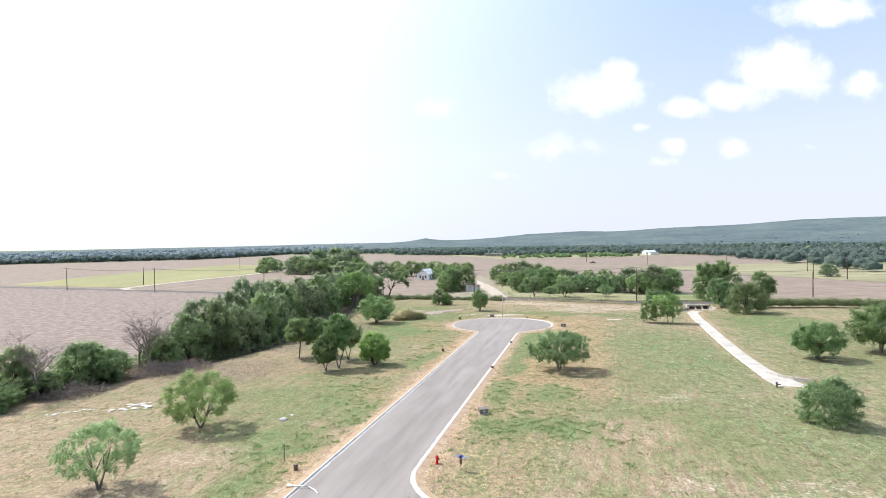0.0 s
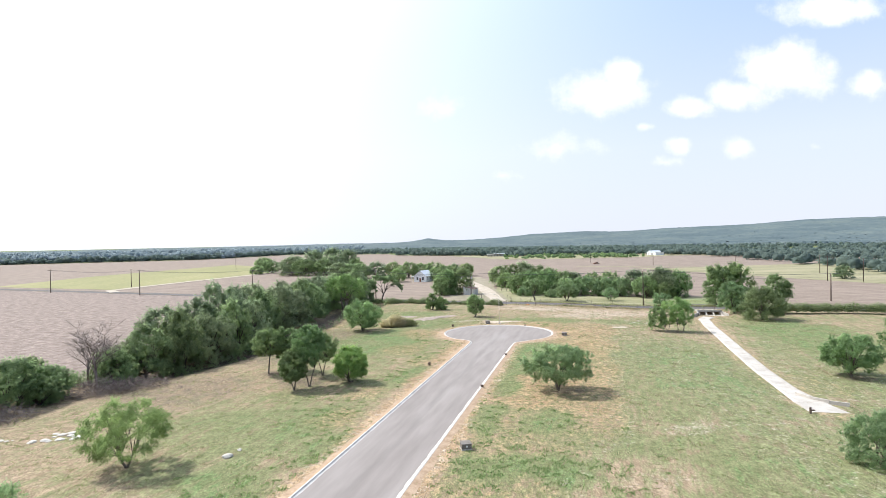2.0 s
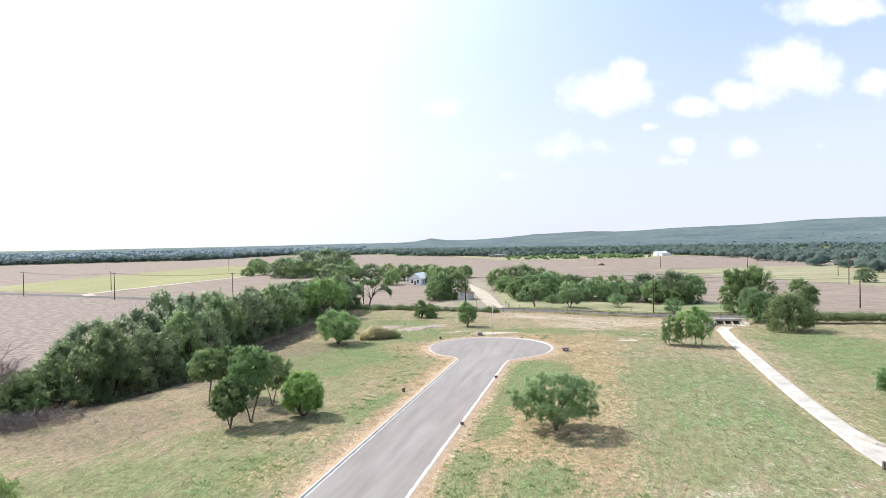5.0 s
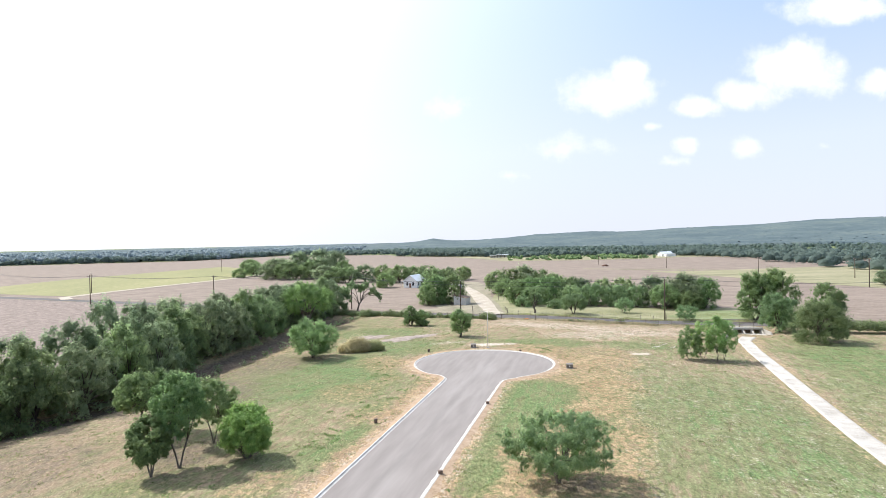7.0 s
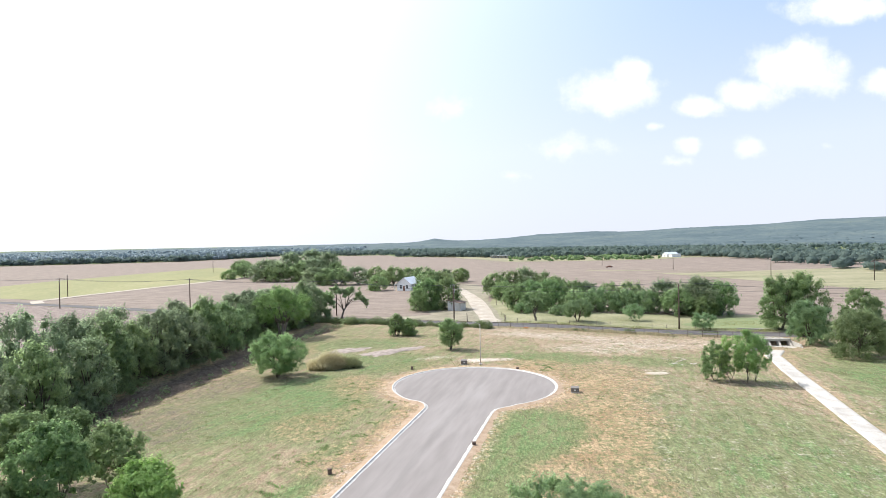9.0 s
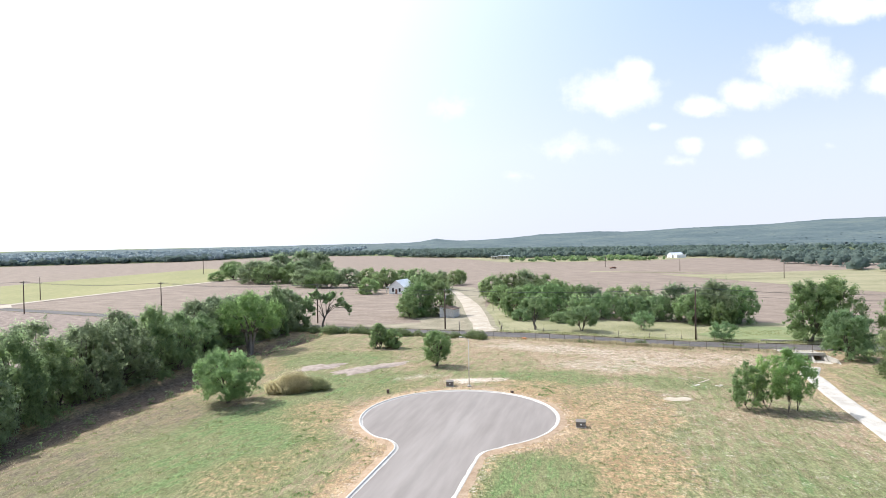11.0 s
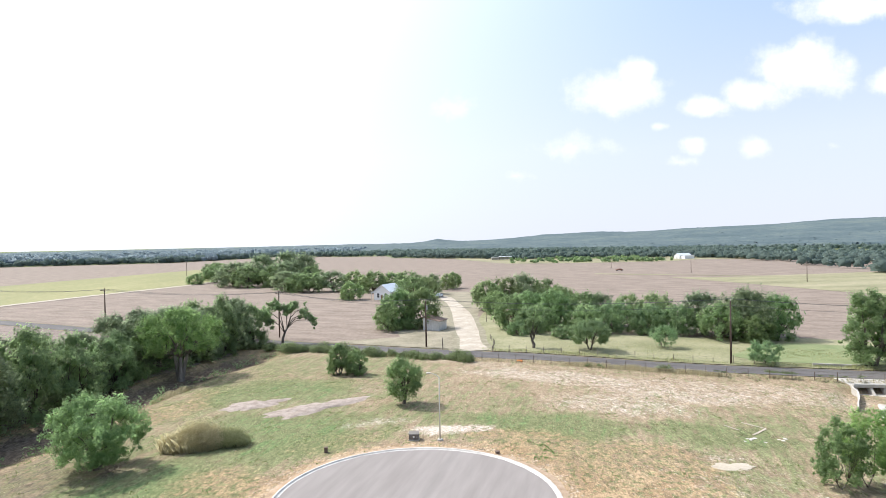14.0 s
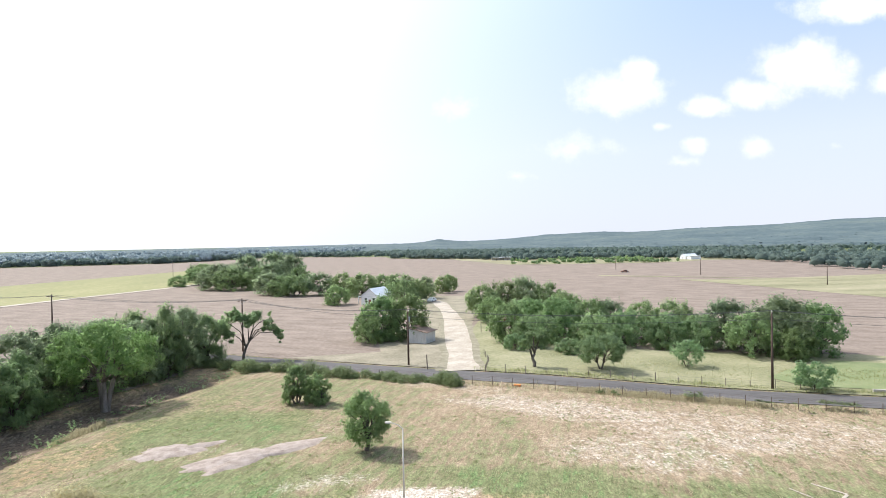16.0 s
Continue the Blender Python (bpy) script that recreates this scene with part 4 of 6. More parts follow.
# bare soil banked up behind the kerb
bank_v, bank_f = [], []
for q in range(len(whole)):
    a, b = Vector((*whole[max(0, q - 1)], 0)), Vector((*whole[min(len(whole) - 1, q + 1)], 0))
    d = (b - a).normalized()
    p, nn = Vector((*whole[q], 0)), Vector((d.y, -d.x, 0))
    far_out = .75 + .5 * noise.noise(Vector((p.x * .45, p.y * .45, 7)))
    for o, z in ((.14, .125), (.16 + far_out * .4, .085 + .03 * noise.noise(p * .8)), (.2 + far_out, -.02)):
        w = p - nn * o
        bank_v.append((w.x, w.y, z + ground_z(w.x, w.y)))
bank_f = [(q * 3 + k, q * 3 + k + 1, q * 3 + k + 4, q * 3 + k + 3) for q in range(len(whole) - 1) for k in range(2)]
tagged(new("verge_soil", raw("verge_soil", bank_v, bank_f, VERGE, True)), "bare orange soil banked up behind the kerb", "soil", kind="structure")

# county road, farm drive, field track
strip("county_road", COUNTY, 5.4, ASPHALT, .07, "narrow dark asphalt county road", "road", wobble=.12)
strip("drive_shoulder", [(19.2, 199.4, 9), (19.2, 203, 7.6), (19, 211, 7.4), (18.6, 222, 8), (18.2, 236, 8.2), (17.2, 256, 7.8), (14.9, 280, 6.8), (12.2, 300, 6.8), (8, 312, 6.5)], 8, SHOULDER, .125, "dusty worn shoulder of the farm drive", "road", .6, .3)
strip("farm_drive", [(19.6, 199.4, 7), (19.3, 201.4, 5.2), (18.9, 206, 4.3), (18.7, 213, 4.3), (18.2, 224, 5.0), (17.9, 235, 5.4), (17.1, 256, 5.0), (15, 278, 4.0), (12, 300, 4.6), (8, 312, 4.4), (-2, 326, 4)], 5, CALICHE, .15, "white caliche farm drive", "road", .5, .12)
strip("field_track", [(-141, 266), (-149, 276), (-146, 296), (-137, 335), (-122, 388), (-118, 420), (-125, 440)], 4.4, CALICHE, .17, "pale caliche track between the fields", "road", 6, .08)

# concrete drainage channel
channel = thing("channel", pose(0, 0, 0), "pale concrete drainage channel in the grass", "channel", kind="structure")
pts = []
for a, b in zip(CHANNEL, CHANNEL[1:]):
    k = max(1, round(math.hypot(b[0] - a[0], b[1] - a[1]) / 3))
    pts += [tuple(a[j] + (b[j] - a[j]) * i / k for j in range(3)) for i in range(k)]
pts.append(CHANNEL[-1])
for i in range(len(pts) - 1):
    v = []
    for q, gap in ((i, .015), (i + 1, -.015)):
        a, b = pts[max(0, q - 1)], pts[min(len(pts) - 1, q + 1)]
        d = Vector((b[0] - a[0], b[1] - a[1], 0)).normalized()
        nn, p, w = Vector((d.y, -d.x, 0)), Vector((pts[q][0], pts[q][1], 0)) + d * gap, pts[q][2] / 2
        for o, z in ((-w - .15, .0), (-w, .16), (-w + .35, .10), (w - .35, .10), (w, .16), (w + .15, .0)):
            r = p + nn * o
            v.append((r.x, r.y, ground_z(r.x, r.y) + (z if q < len(pts) - 1 else .02)))
    ob = new("channel_slab", raw("channel_slab", v, [(k, k + 1, k + 7, k + 6) for k in range(5)], CONCRETE))
    ob.data.flip_normals() if ob.data.polygons[2].normal.z < 0 else None
    ob.parent = channel
# trees on the lot ------------------------------------------------------------
MESQ = "feathery light-green mesquite tree standing in the grass"
tree(-28.6, 48.5, 5.4, 3.7, 3.5, "willow", "sparse feathery mesquite tree on bare soil", .26, 3, 30000, .078, 50, girth=.14, hang=.6, core=.12, lump=.2, name="mesquite_tree")
tree(-26.7, 64.2, 6.1, 4.35, 4.1, "mesquite", MESQ, .2, 2, 48000, .078, 54, girth=.16, hang=.45, core=.22, lump=.2, name="mesquite_tree")
tree(16.8, 88.9, 6.0, 5.5, 4.9, "willow", "wide low umbrella-shaped mesquite tree beside the street", .22, 3, 64000, .095, 60, girth=.17, hang=.2, core=.42, lump=.2, name="mesquite_tree")
tree(40.1, 62.8, 4.8, 3.4, 3.3, "willow", "low bushy mesquite tree in the pasture", .02, 3, 30000, .105, 50, hang=.4, core=.28, lump=.2, name="mesquite_tree")
tree(60.8, 97.2, 6.2, 4.6, 4.3, "ash", "spreading mesquite tree beyond the channel", .16, 3, 26000, .15, 44, core=.38, name="mesquite_tree")
tree(74.4, 101.6, 8.2, 6.0, 5.4, "ash", "tall spreading mesquite tree beyond the channel", .18, 2, 30000, .17, 48, core=.4, name="mesquite_tree")
tree(-16.7, 143.9, 6.8, 5.0, 4.6, "ash", "leaning round mesquite tree in green grass", .15, 3, 44000, .125, 56, hang=.35, core=.42, lump=.21, name="mesquite_tree")
tree(9.6, 164.8, 5.8, 2.75, 2.65, "ash", "small round elm tree behind the turning circle", .16, 1, 17000, .125, 60, core=.27, name="elm_tree")
G = "young trees in a clump"
tree(-25.2, 101.9, 6.8, 2.9, 2.8, "ash", "slender elm tree in a clump", .4, 1, 26000, .125, 36, girth=.12, name="elm_tree", group=G, core=.5)
tree(-22.6, 103.4, 7.0, 2.8, 2.6, "ash", "slender elm tree in a clump", .3, 1, 20000, .125, 30, girth=.11, name="elm_tree", group=G, core=.5)
tree(-18.5, 91.2, 5.3, 2.3, 2.2, "ash", "elm tree with low foliage in a clump", .27, 3, 24000, .125, 34, girth=.11, name="elm_tree", group=G, core=.5)
tree(-16.9, 93.2, 8.9, 2.7, 2.6, "ash", "tall elm tree in a clump", .3, 2, 30000, .125, 38, girth=.13, name="elm_tree", group=G, core=.5)
tree(-16.5, 100.0, 6.4, 3.0, 2.8, "oak", "dark elm tree with bare stems in a clump", .34, 2, 20000, .125, 30, girth=.1, name="elm_tree", group=G, core=.5)
tree(-11.5, 95.5, 5.1, 2.8, 2.7, "bright", "dense bright-green round tree", .1, 3, 32000, .12, 46, name="hackberry_tree", group=G, core=.6)
for dx, dy, h, r, lo, n in ((-3.1, .2, 6.0, 2.3, .0, 13000), (-.6, .8, 6.6, 2.4, .14, 10000), (1.2, -.4, 7.6, 2.7, .2, 11000), (2.7, .4, 6.9, 2.4, .2, 9500)):
    tree(50.9 + dx, 139.6 + dy, h, r, r * .95, "mesquite" if lo else "ash", "thin-stemmed tree in a clump by the channel", lo, 2, n, .115, 34, girth=.07, core=.24, lump=.22, name="elm_tree", group="clump by the channel")
for dx, dy, h, r in ((-1.3, 0, 4.7, 2.0), (1.5, -.3, 4.0, 2.0)):
    tree(-.8 + dx, 181.8 + dy, h, r, r, "ash", "dark bushy shrub at the lot's end", .0, 3, 12000, .13, 30, name="shrub", category="shrub")
# right of the culvert
for x, y, h, r, k, lo, n, s in ((82.4, 186.4, 12.2, 5.3, "ash", .06, 26000, .2), (88.6, 187.4, 13.2, 5.4, "ash", .04, 26000, .2), (98.4, 184.5, 9.2, 4.6, "ash", .0, 16000, .2), (79.0, 169.4, 8.4, 4.5, "willow", .0, 30000, .15),
                                (79.4, 156.2, 8.0, 5.7, "oak", .04, 36000, .155), (82.5, 177.5, 5.2, 2.6, "mesquite", .0, 9000, .17)):
    tree(x, y, h, r, r * .92, k, {"willow": "rounded grey-green willow beside the culvert", "oak": "dark spreading oak by the county road", "ash": "tall elm tree by the county road", "mesquite": "bright shrubby tree beside the road"}[k], lo, 2, n, s, 44, name={"willow": "willow_tree", "oak": "oak_tree", "ash": "elm_tree", "mesquite": "small_tree"}[k], group="trees by the culvert", core=.55)

# tree line along the field: a few grown trees, set out again and again -----------
KIN = [("line", 9.7, 5.0, .0, 19000, .185), ("line", 10.7, 4.8, .02, 19000, .185), ("line_elm", 8.4, 4.6, .0, 17000, .18), ("line_elm", 6.0, 3.9, .0, 15000, .165)]
rng = np.random.default_rng(7)
# x, y, which kin, height and width scale: low growth at the southern end
LINE = [
    (-62, 62, 3, 0.8, 0.9), (-55.5, 72, 3, 0.6, 0.9), (-49.5, 86, 3, 0.6, 0.8), (-54, 79, 3, 0.65, 0.9), (-46, 97, 3, 0.8, 0.8),
    (-64, 70, 3, 0.7, 1.0), (-59.5, 68, 3, 0.85, 0.9), (-57, 74, 3, 0.75, 1.0), (-58, 80, 3, 0.9, 1.0), (-52, 84.5, 3, 0.95, 1.1),
    (-50.5, 89, 3, 0.8, 1.0), (-55, 91, 3, 0.8, 1.0), (-47.5, 99, 3, 1.1, 1.0)]
# the dense middle
LINE += [
    (-45, 103, 2, 0.95, 0.95), (-42.5, 108, 2, 1.15, 0.95), (-47, 111, 0, 1.0, 0.9), (-39.5, 114, 0, 1.1, 0.9), (-44, 118, 1, 1.0, 0.9),
    (-38, 120, 2, 1.3, 0.9), (-42, 125, 0, 1.15, 1.0), (-36.5, 127, 0, 1.1, 0.9), (-40, 133, 1, 1.05, 1.0), (-35.5, 134, 2, 1.2, 0.9)]
# on to the bend
LINE += [
    (-34.5, 140, 2, 1.25, 0.9), (-39, 141, 0, 1.15, 1.0), (-33.5, 146, 0, 1.12, 0.9), (-37.5, 149, 1, 1.05, 1.0), (-32.5, 152, 0, 1.1, 0.95),
    (-36, 156, 1, 1.05, 1.0), (-31.5, 158.5, 2, 1.3, 0.95), (-35, 163, 0, 1.12, 1.0), (-30.5, 165, 2, 1.2, 0.9)]
# and the end at the county road
LINE += [
    (-33.5, 171, 1, 1.05, 1.0), (-30.5, 173, 2, 1.1, 0.8), (-34, 181, 0, 1.1, 1.1), (-31.5, 177, 2, 1.1, 0.85), (-35, 187, 0, 1.15, 1.0),
    (-33, 194, 0, 1.2, 1.0), (-24.5, 197.5, 2, 1.3, 0.8), (-32, 189, 0, 1.05, 1.1), (-27, 195, 0, 1.12, 1.1), (-31, 201, 2, 1.25, 1.1),
    (-24.5, 203, 0, 1.05, 0.95), (-27.5, 210, 1, 0.95, 0.9), (-22.5, 208, 2, 1.1, 0.8)]
first = {}
for x, y, k, sh, sw in LINE:
    kind, h, r, lo, n, s = KIN[k]
    x -= 2.4 * ss(126, 140, y) - .8 * (1 - ss(122, 130, y)) * ss(100, 106, y) * (1 - ss(192, 204, y))
    sh *= 1 - .2 * (1 - ss(72, 78, y))
    sh *= .84 + (.36 if y < 150 else .22) * rng.random()
    sh *= 1 - .04 * ss(146, 154, y) * (1 - ss(174, 180, y)) - .13 * ss(164, 168, y) * (1 - ss(186, 192, y)) - .03 * ss(188, 194, y)
    m = pose(x, y, ground_z(x, y), 0, 0, rng.random() * 360) @ Matrix.Diagonal((sw, sw, sh, 1))
    if k not in first:
        first[k] = tree(x, y, h, r, r * .92, kind, "dense dark-green tree in the line along the field", lo, 2, n, s, 40, name="oak_tree" if kind == "line" else "elm_tree", group="tree line")
        first[k].matrix_basis = pose(x, y, ground_z(x, y), 0, 0, 40 * k)
    else:
        copy_thing(first[k], m)

tree(-27.4, 182.6, 11.6, 7.2, 6.4, "mesquite", "big spreading tree with two pale trunks", .36, 3, 42000, .17, 40, girth=.5, bark=PALEBARK, name="pecan_tree", core=.42)


def limbed_tree(x, y, label, name, bole, clumps, kind, leaves, leaf, girth):
    """A tree of few bare curved limbs that end in loose clumps of leaves: clumps as x, y, z, radius from its foot."""
    rng = np.random.default_rng(int(abs(x) * 10))
    top = thing(name, pose(x, y, ground_z(x, y)), label, "tree")
    bm = bmesh.new()
    pts = [Vector(p) for p in bole]
    tube(bm, pts, [girth * (1.25 - .6 * i / len(pts)) for i in range(len(pts))], 8)
    for cx, cy, cz, r in clumps:
        c = Vector((cx, cy, cz))
        a = pts[-1] if rng.random() < .6 else pts[-2]
        d = c - a
        m1 = a + d * .33 + Vector((rng.normal() * .2, rng.normal() * .2, .22 * d.length))
        m2 = a + d * .7 + Vector((rng.normal() * .2, rng.normal() * .2, .2 * d.length))
        tube(bm, [a, m1, m2, c], [girth * .5, girth * .36, girth * .24, girth * .1], 6)
        for k in range(4):
            e = c + Vector((rng.normal(), rng.normal(), rng.normal() * .6)) * r * .7
            tube(bm, [m2, (m2 + e) / 2 + Vector((0, 0, .15)), e], [girth * .14, girth * .1, .012], 4)
    part("trunk", bm, BARK, top, smooth=True)
    c, r = np.array([q[:3] for q in clumps], dtype=float), np.array([q[3] for q in clumps])
    more = np.concatenate([c + rng.normal(size=c.shape) * r[:, None] * .55 for k in range(5)])
    v, f = leaf_cloud(rng, np.concatenate([c, more]), np.concatenate([r * .7, np.tile(r * .42, 5)]), leaves, leaf, .8, hang=.25, twigs=5)
    part("crown", raw("crown", v, f, LEAF[kind]), None, top)
    return top


# the broken tree at the line's end, with bare curved limbs
limbed_tree(-19.6, 210.6, "half-bare crooked tree by the county road", "crooked_tree", [(0, 0, -.3), (.1, 0, 1), (.5, 0, 2.2), (1.0, .1, 3.2)],
            [(-3, 0, 6.6, 1.8), (-1.4, .5, 7.6, 1.4), (1.0, 0, 7.2, 1.4), (2.8, -.3, 7.4, 1.3), (4.3, 0, 6.7, 1.0), (5.6, .2, 5.6, .8), (6.4, .3, 4.7, .8), (6.7, .2, 3.8, .5), (3.4, .6, 5.4, .6), (-2.6, -.3, 4.6, 1.2)], "willow", 17000, .13, .23)
limbed_tree(30.4, 201.6, "gnarled mesquite with a twisted dark trunk", "mesquite_tree", [(0, 0, -.3), (.1, .1, .7), (-.25, 0, 1.5), (.1, 0, 2.2)],
            [(-1.2, 0, 4.1, .75), (-.5, .4, 4.9, .75), (.4, -.3, 5.0, .7), (1.0, .2, 4.4, .65), (-.9, -.5, 3.4, .5), (1.2, -.4, 3.3, .45), (.2, .6, 4.3, .7)], "willow", 9000, .1, .26)
tree(40.6, 200.4, 5.5, 4.2, 3.8, "willow", "low spreading mesquite with crooked limbs", .22, 3, 20000, .15, 40, girth=.2, name="mesquite_tree", core=.45)
tree(55.2, 204, 4.4, 2.9, 2.7, "willow", "thin young mesquite in the meadow", .16, 3, 5500, .14, 28, girth=.07, name="mesquite_tree", core=.2)
tree(66.4, 188.5, 4.1, 3.0, 2.6, "willow", "sparse leaning small tree by the road", .15, 3, 8000, .14, 30, girth=.08, name="small_tree", core=.2)
tree(75, 208.6, 5.6, 3.8, 3.4, "ash", "leafy small tree at the grove's edge", .04, 3, 14000, .16, 34, girth=.08, name="small_tree", core=.5)

# grove across the road and trees round the house, from four grown ones
rng = np.random.default_rng(11)
far_first = {}
FAR_KIN = {"a": (8.6, 5.4, "oak", .0, 10500, .24), "b": (7.6, 5.1, "ash", .0, 10500, .23), "c": (6.0, 4.8, "willow", .0, 10000, .215), "d": (9.2, 6.0, "line", .0, 11500, .24)}
# by the road
GROVE = [
    (28.5, 226, "b", 0.85, 0.8), (33, 221, "c", 1.2, 1.0), (38, 226, "b", 1.15, 1.0), (45.5, 228, "b", 1.1, 1), (44, 221, "c", 1.05, 0.95),
    (51, 223, "c", 1.15, 1), (57.5, 221, "c", 1.1, 1), (62, 228, "a", 0.9, 1), (63.5, 219, "c", 1.1, 0.9), (69, 219, "d", 1.05, 1.0),
    (75, 214, "d", 1.12, 1.15), (81, 212.5, "b", 1.2, 1.0), (69.5, 212, "a", 0.9, 0.9), (79, 221, "a", 1.0, 1), (38, 213.5, "c", 0.45, 0.6),
    (29, 217, "c", 0.5, 0.6)]
# deeper in the grove
GROVE += [
    (24.5, 262, "a", 1.05, 1), (30, 268, "a", 1.1, 1.1), (36, 272, "d", 1.1, 1), (42, 270, "a", 1.05, 1), (27, 254, "b", 0.8, 1),
    (33, 250, "c", 1.0, 1), (33.5, 232, "b", 1.05, 1), (41.5, 236, "b", 1.2, 1), (50, 234, "d", 0.85, 0.9), (56, 230, "a", 0.95, 0.9),
    (181, 279, "d", 0.68, 0.86)]
# round the shed and house
GROVE += [
    (2.6, 229, "b", 1.2, 1.05), (8.0, 229.6, "b", 1.25, 1.05), (0.5, 226, "b", 0.85, 0.85), (-22, 300, "b", 0.85, 1.0), (-0.5, 303, "a", 0.95, 1.15),
    (5, 306, "a", 0.9, 1.0), (-4, 330, "a", 1.0, 1.3), (6, 318, "d", 0.85, 0.8), (-18, 330, "a", 1.05, 1.3), (-27, 336, "a", 1.05, 1.1),
    (-36, 338, "d", 0.95, 1.3), (-45, 335, "a", 0.95, 1.3), (-51, 338, "a", 0.95, 1.3), (-57, 342, "d", 0.95, 1.3), (11.5, 338, "a", 0.8, 0.7),
    (-12, 338, "b", 1, 1.3), (14, 345, "b", 0.9, 0.8)]
# at the far end of the field track
GROVE += [
    (-121, 396, "b", 0.75, 1.0), (-112, 372, "b", 0.0, 1), (-100, 374, "d", 1.3, 1.6), (-91, 368, "a", 1.2, 1.5), (-86, 380, "d", 1.65, 1.7),
    (-78, 370, "a", 1.25, 1.6), (-71, 368, "d", 1.3, 1.5), (-66, 376, "d", 1.65, 1.6), (-60, 368, "a", 1.2, 1.3), (-76, 388, "d", 1.8, 1.6),
    (-104, 386, "a", 1.2, 1.3), (-116, 408, "a", 1.1, 1.2), (-128, 432, "a", 1.2, 1.4), (-140, 470, "a", 1.1, 1.4), (-95, 398, "d", 1.2, 1.3)]
for x, y, k, sh, sw in GROVE:
    if sh == 0:
        continue
    h, r, kind, lo, n, s = FAR_KIN[k]
    x += 7 * (-105 < x < -59 and y < 392)
    turn = rng.random() * 360
    if k not in far_first:
        far_first[k] = tree(x, y, h, r, r, kind, {"oak": "dark round oak in the grove across the road", "line": "big dark oak in the grove across the road", "ash": "leafy elm in the grove across the road", "willow": "grey-green mesquite in the grove across the road"}[kind], lo, 2, n, s, 32, name={"oak": "oak_tree", "line": "oak_tree", "ash": "elm_tree", "willow": "mesquite_tree"}[kind], group="grove across the road")
    else:
        copy_thing(far_first[k], pose(x, y, ground_z(x, y), 0, 0, turn) @ Matrix.Diagonal((sw, sw, sh, 1)))

# far woods: countless trees -------------------------------------------------------
def woods(name, places, material, label, sprays=46, size=1.3):
    """Countless far trees: a lumpy dome each, with loose sprays over it."""
    rng = np.random.default_rng(len(places))
    na_, nr = 11, 5
    a, e = np.arange(na_) * math.tau / na_, np.radians([-35, -5, 22, 48, 72])
    ball = np.concatenate([np.stack([np.cos(a + .3 * k) * math.cos(q), np.sin(a + .3 * k) * math.cos(q), np.full(na_, math.sin(q))], 1) for k, q in enumerate(e)] + [[(0, 0, 1.0)]])
    faces = [(k * na_ + i, k * na_ + (i + 1) % na_, (k + 1) * na_ + (i + 1) % na_, (k + 1) * na_ + i) for k in range(nr - 1) for i in range(na_)]
    tri = [(p, q, t) for p, q, t, u in faces] + [(p, t, u) for p, q, t, u in faces] + [((nr - 1) * na_ + i, (nr - 1) * na_ + (i + 1) % na_, nr * na_) for i in range(na_)]
    tri = np.array(tri)
    vs, fs, k = [], [], 0
    for x, y, h, r in places:
        foot = np.array([x, y, ground_z(x, y) + hill_z(x, y)])
        dome = ball * (.62 + .6 * rng.random((len(ball), 1))) * np.array([r * .8, r * .8, h * .42]) + np.array([rng.normal(), rng.normal(), h * .42])
        c, rad = crown_clumps(rng, h, .08 * h, r, r, 9, .5)
        v, f = leaf_cloud(rng, c + foot, rad, sprays, size * (.7 + h / 30), .8, .7)
        vs += [dome + foot, v]
        fs += [tri + k, f + k + len(ball)]
        k += len(ball) + len(v)
    return tagged(new(name, raw(name, np.concatenate(vs), np.concatenate(fs), material)), label, "woods", kind="stuff")


rng = np.random.default_rng(5)
EDGE = [(-900, 560), (-760, 645), (-495, 735), (-330, 792), (-268, 1006), (-215, 998), (-136, 938), (-72, 846), (10, 775), (60, 738), (110, 728), (165, 722), (230, 712), (305, 600), (335, 530), (475, 478), (900, 430)]
places = []
for (ax, ay), (bx, by) in zip(EDGE, EDGE[1:]):
    ln = math.hypot(bx - ax, by - ay)
    if ax == -136:  # the field's way out between the woods
        continue
    for i in range(int(ln / .8)):
        u, dep = rng.random(), rng.random() ** 2.2 * 80
        nxv, nyv = -(by - ay) / ln, (bx - ax) / ln
        places.append((ax + (bx - ax) * u + nxv * dep, ay + (by - ay) * u + nyv * dep, (5.5 + 6 * rng.random() ** 1.3) * (.84 - .14 * ss(-60, 80, ax)), 3.2 + rng.random() * 3.4))
for i in range(1800):  # on to the foot of the ridge
    a = radians(-7 + 60 * rng.random())
    d = (1185 - (560 * ss(10, 38, math.degrees(a)) + 260) * rng.random())
    places.append((d * math.sin(a), d * math.cos(a), 5 + 3.5 * rng.random(), 3.5 + rng.random() * 3.5))
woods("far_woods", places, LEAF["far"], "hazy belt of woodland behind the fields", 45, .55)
places = []
for i in range(4200):
    a, d = radians(-46 + 96 * rng.random()), 900 + 700 * rng.random() ** 1.3
    x, y = d * math.sin(a), d * math.cos(a)
    if (-300 < x < 110 and y < 1130) or a > radians(-8):
        continue
    places.append((x, y, 6 + rng.random() * 7, 4 + rng.random() * 4))
woods("distant_woods", places, LEAF["hazed_woods"], "hazy distant woodland on the plain", 14, 1.2)
young = []
while len(young) < 120:
    x, y = 62 + 140 * rng.random() ** .8, 610 + 95 * rng.random() ** 1.5
    if rng.random() < .25 + .75 * ss(75, 120, x):
        young.append((x, y, 2.2 + 2.6 * rng.random(), 1.6 + 1.9 * rng.random()))
woods("young_trees", young, LEAF["willow"], "scattered small trees on the far pasture", 60, .3)
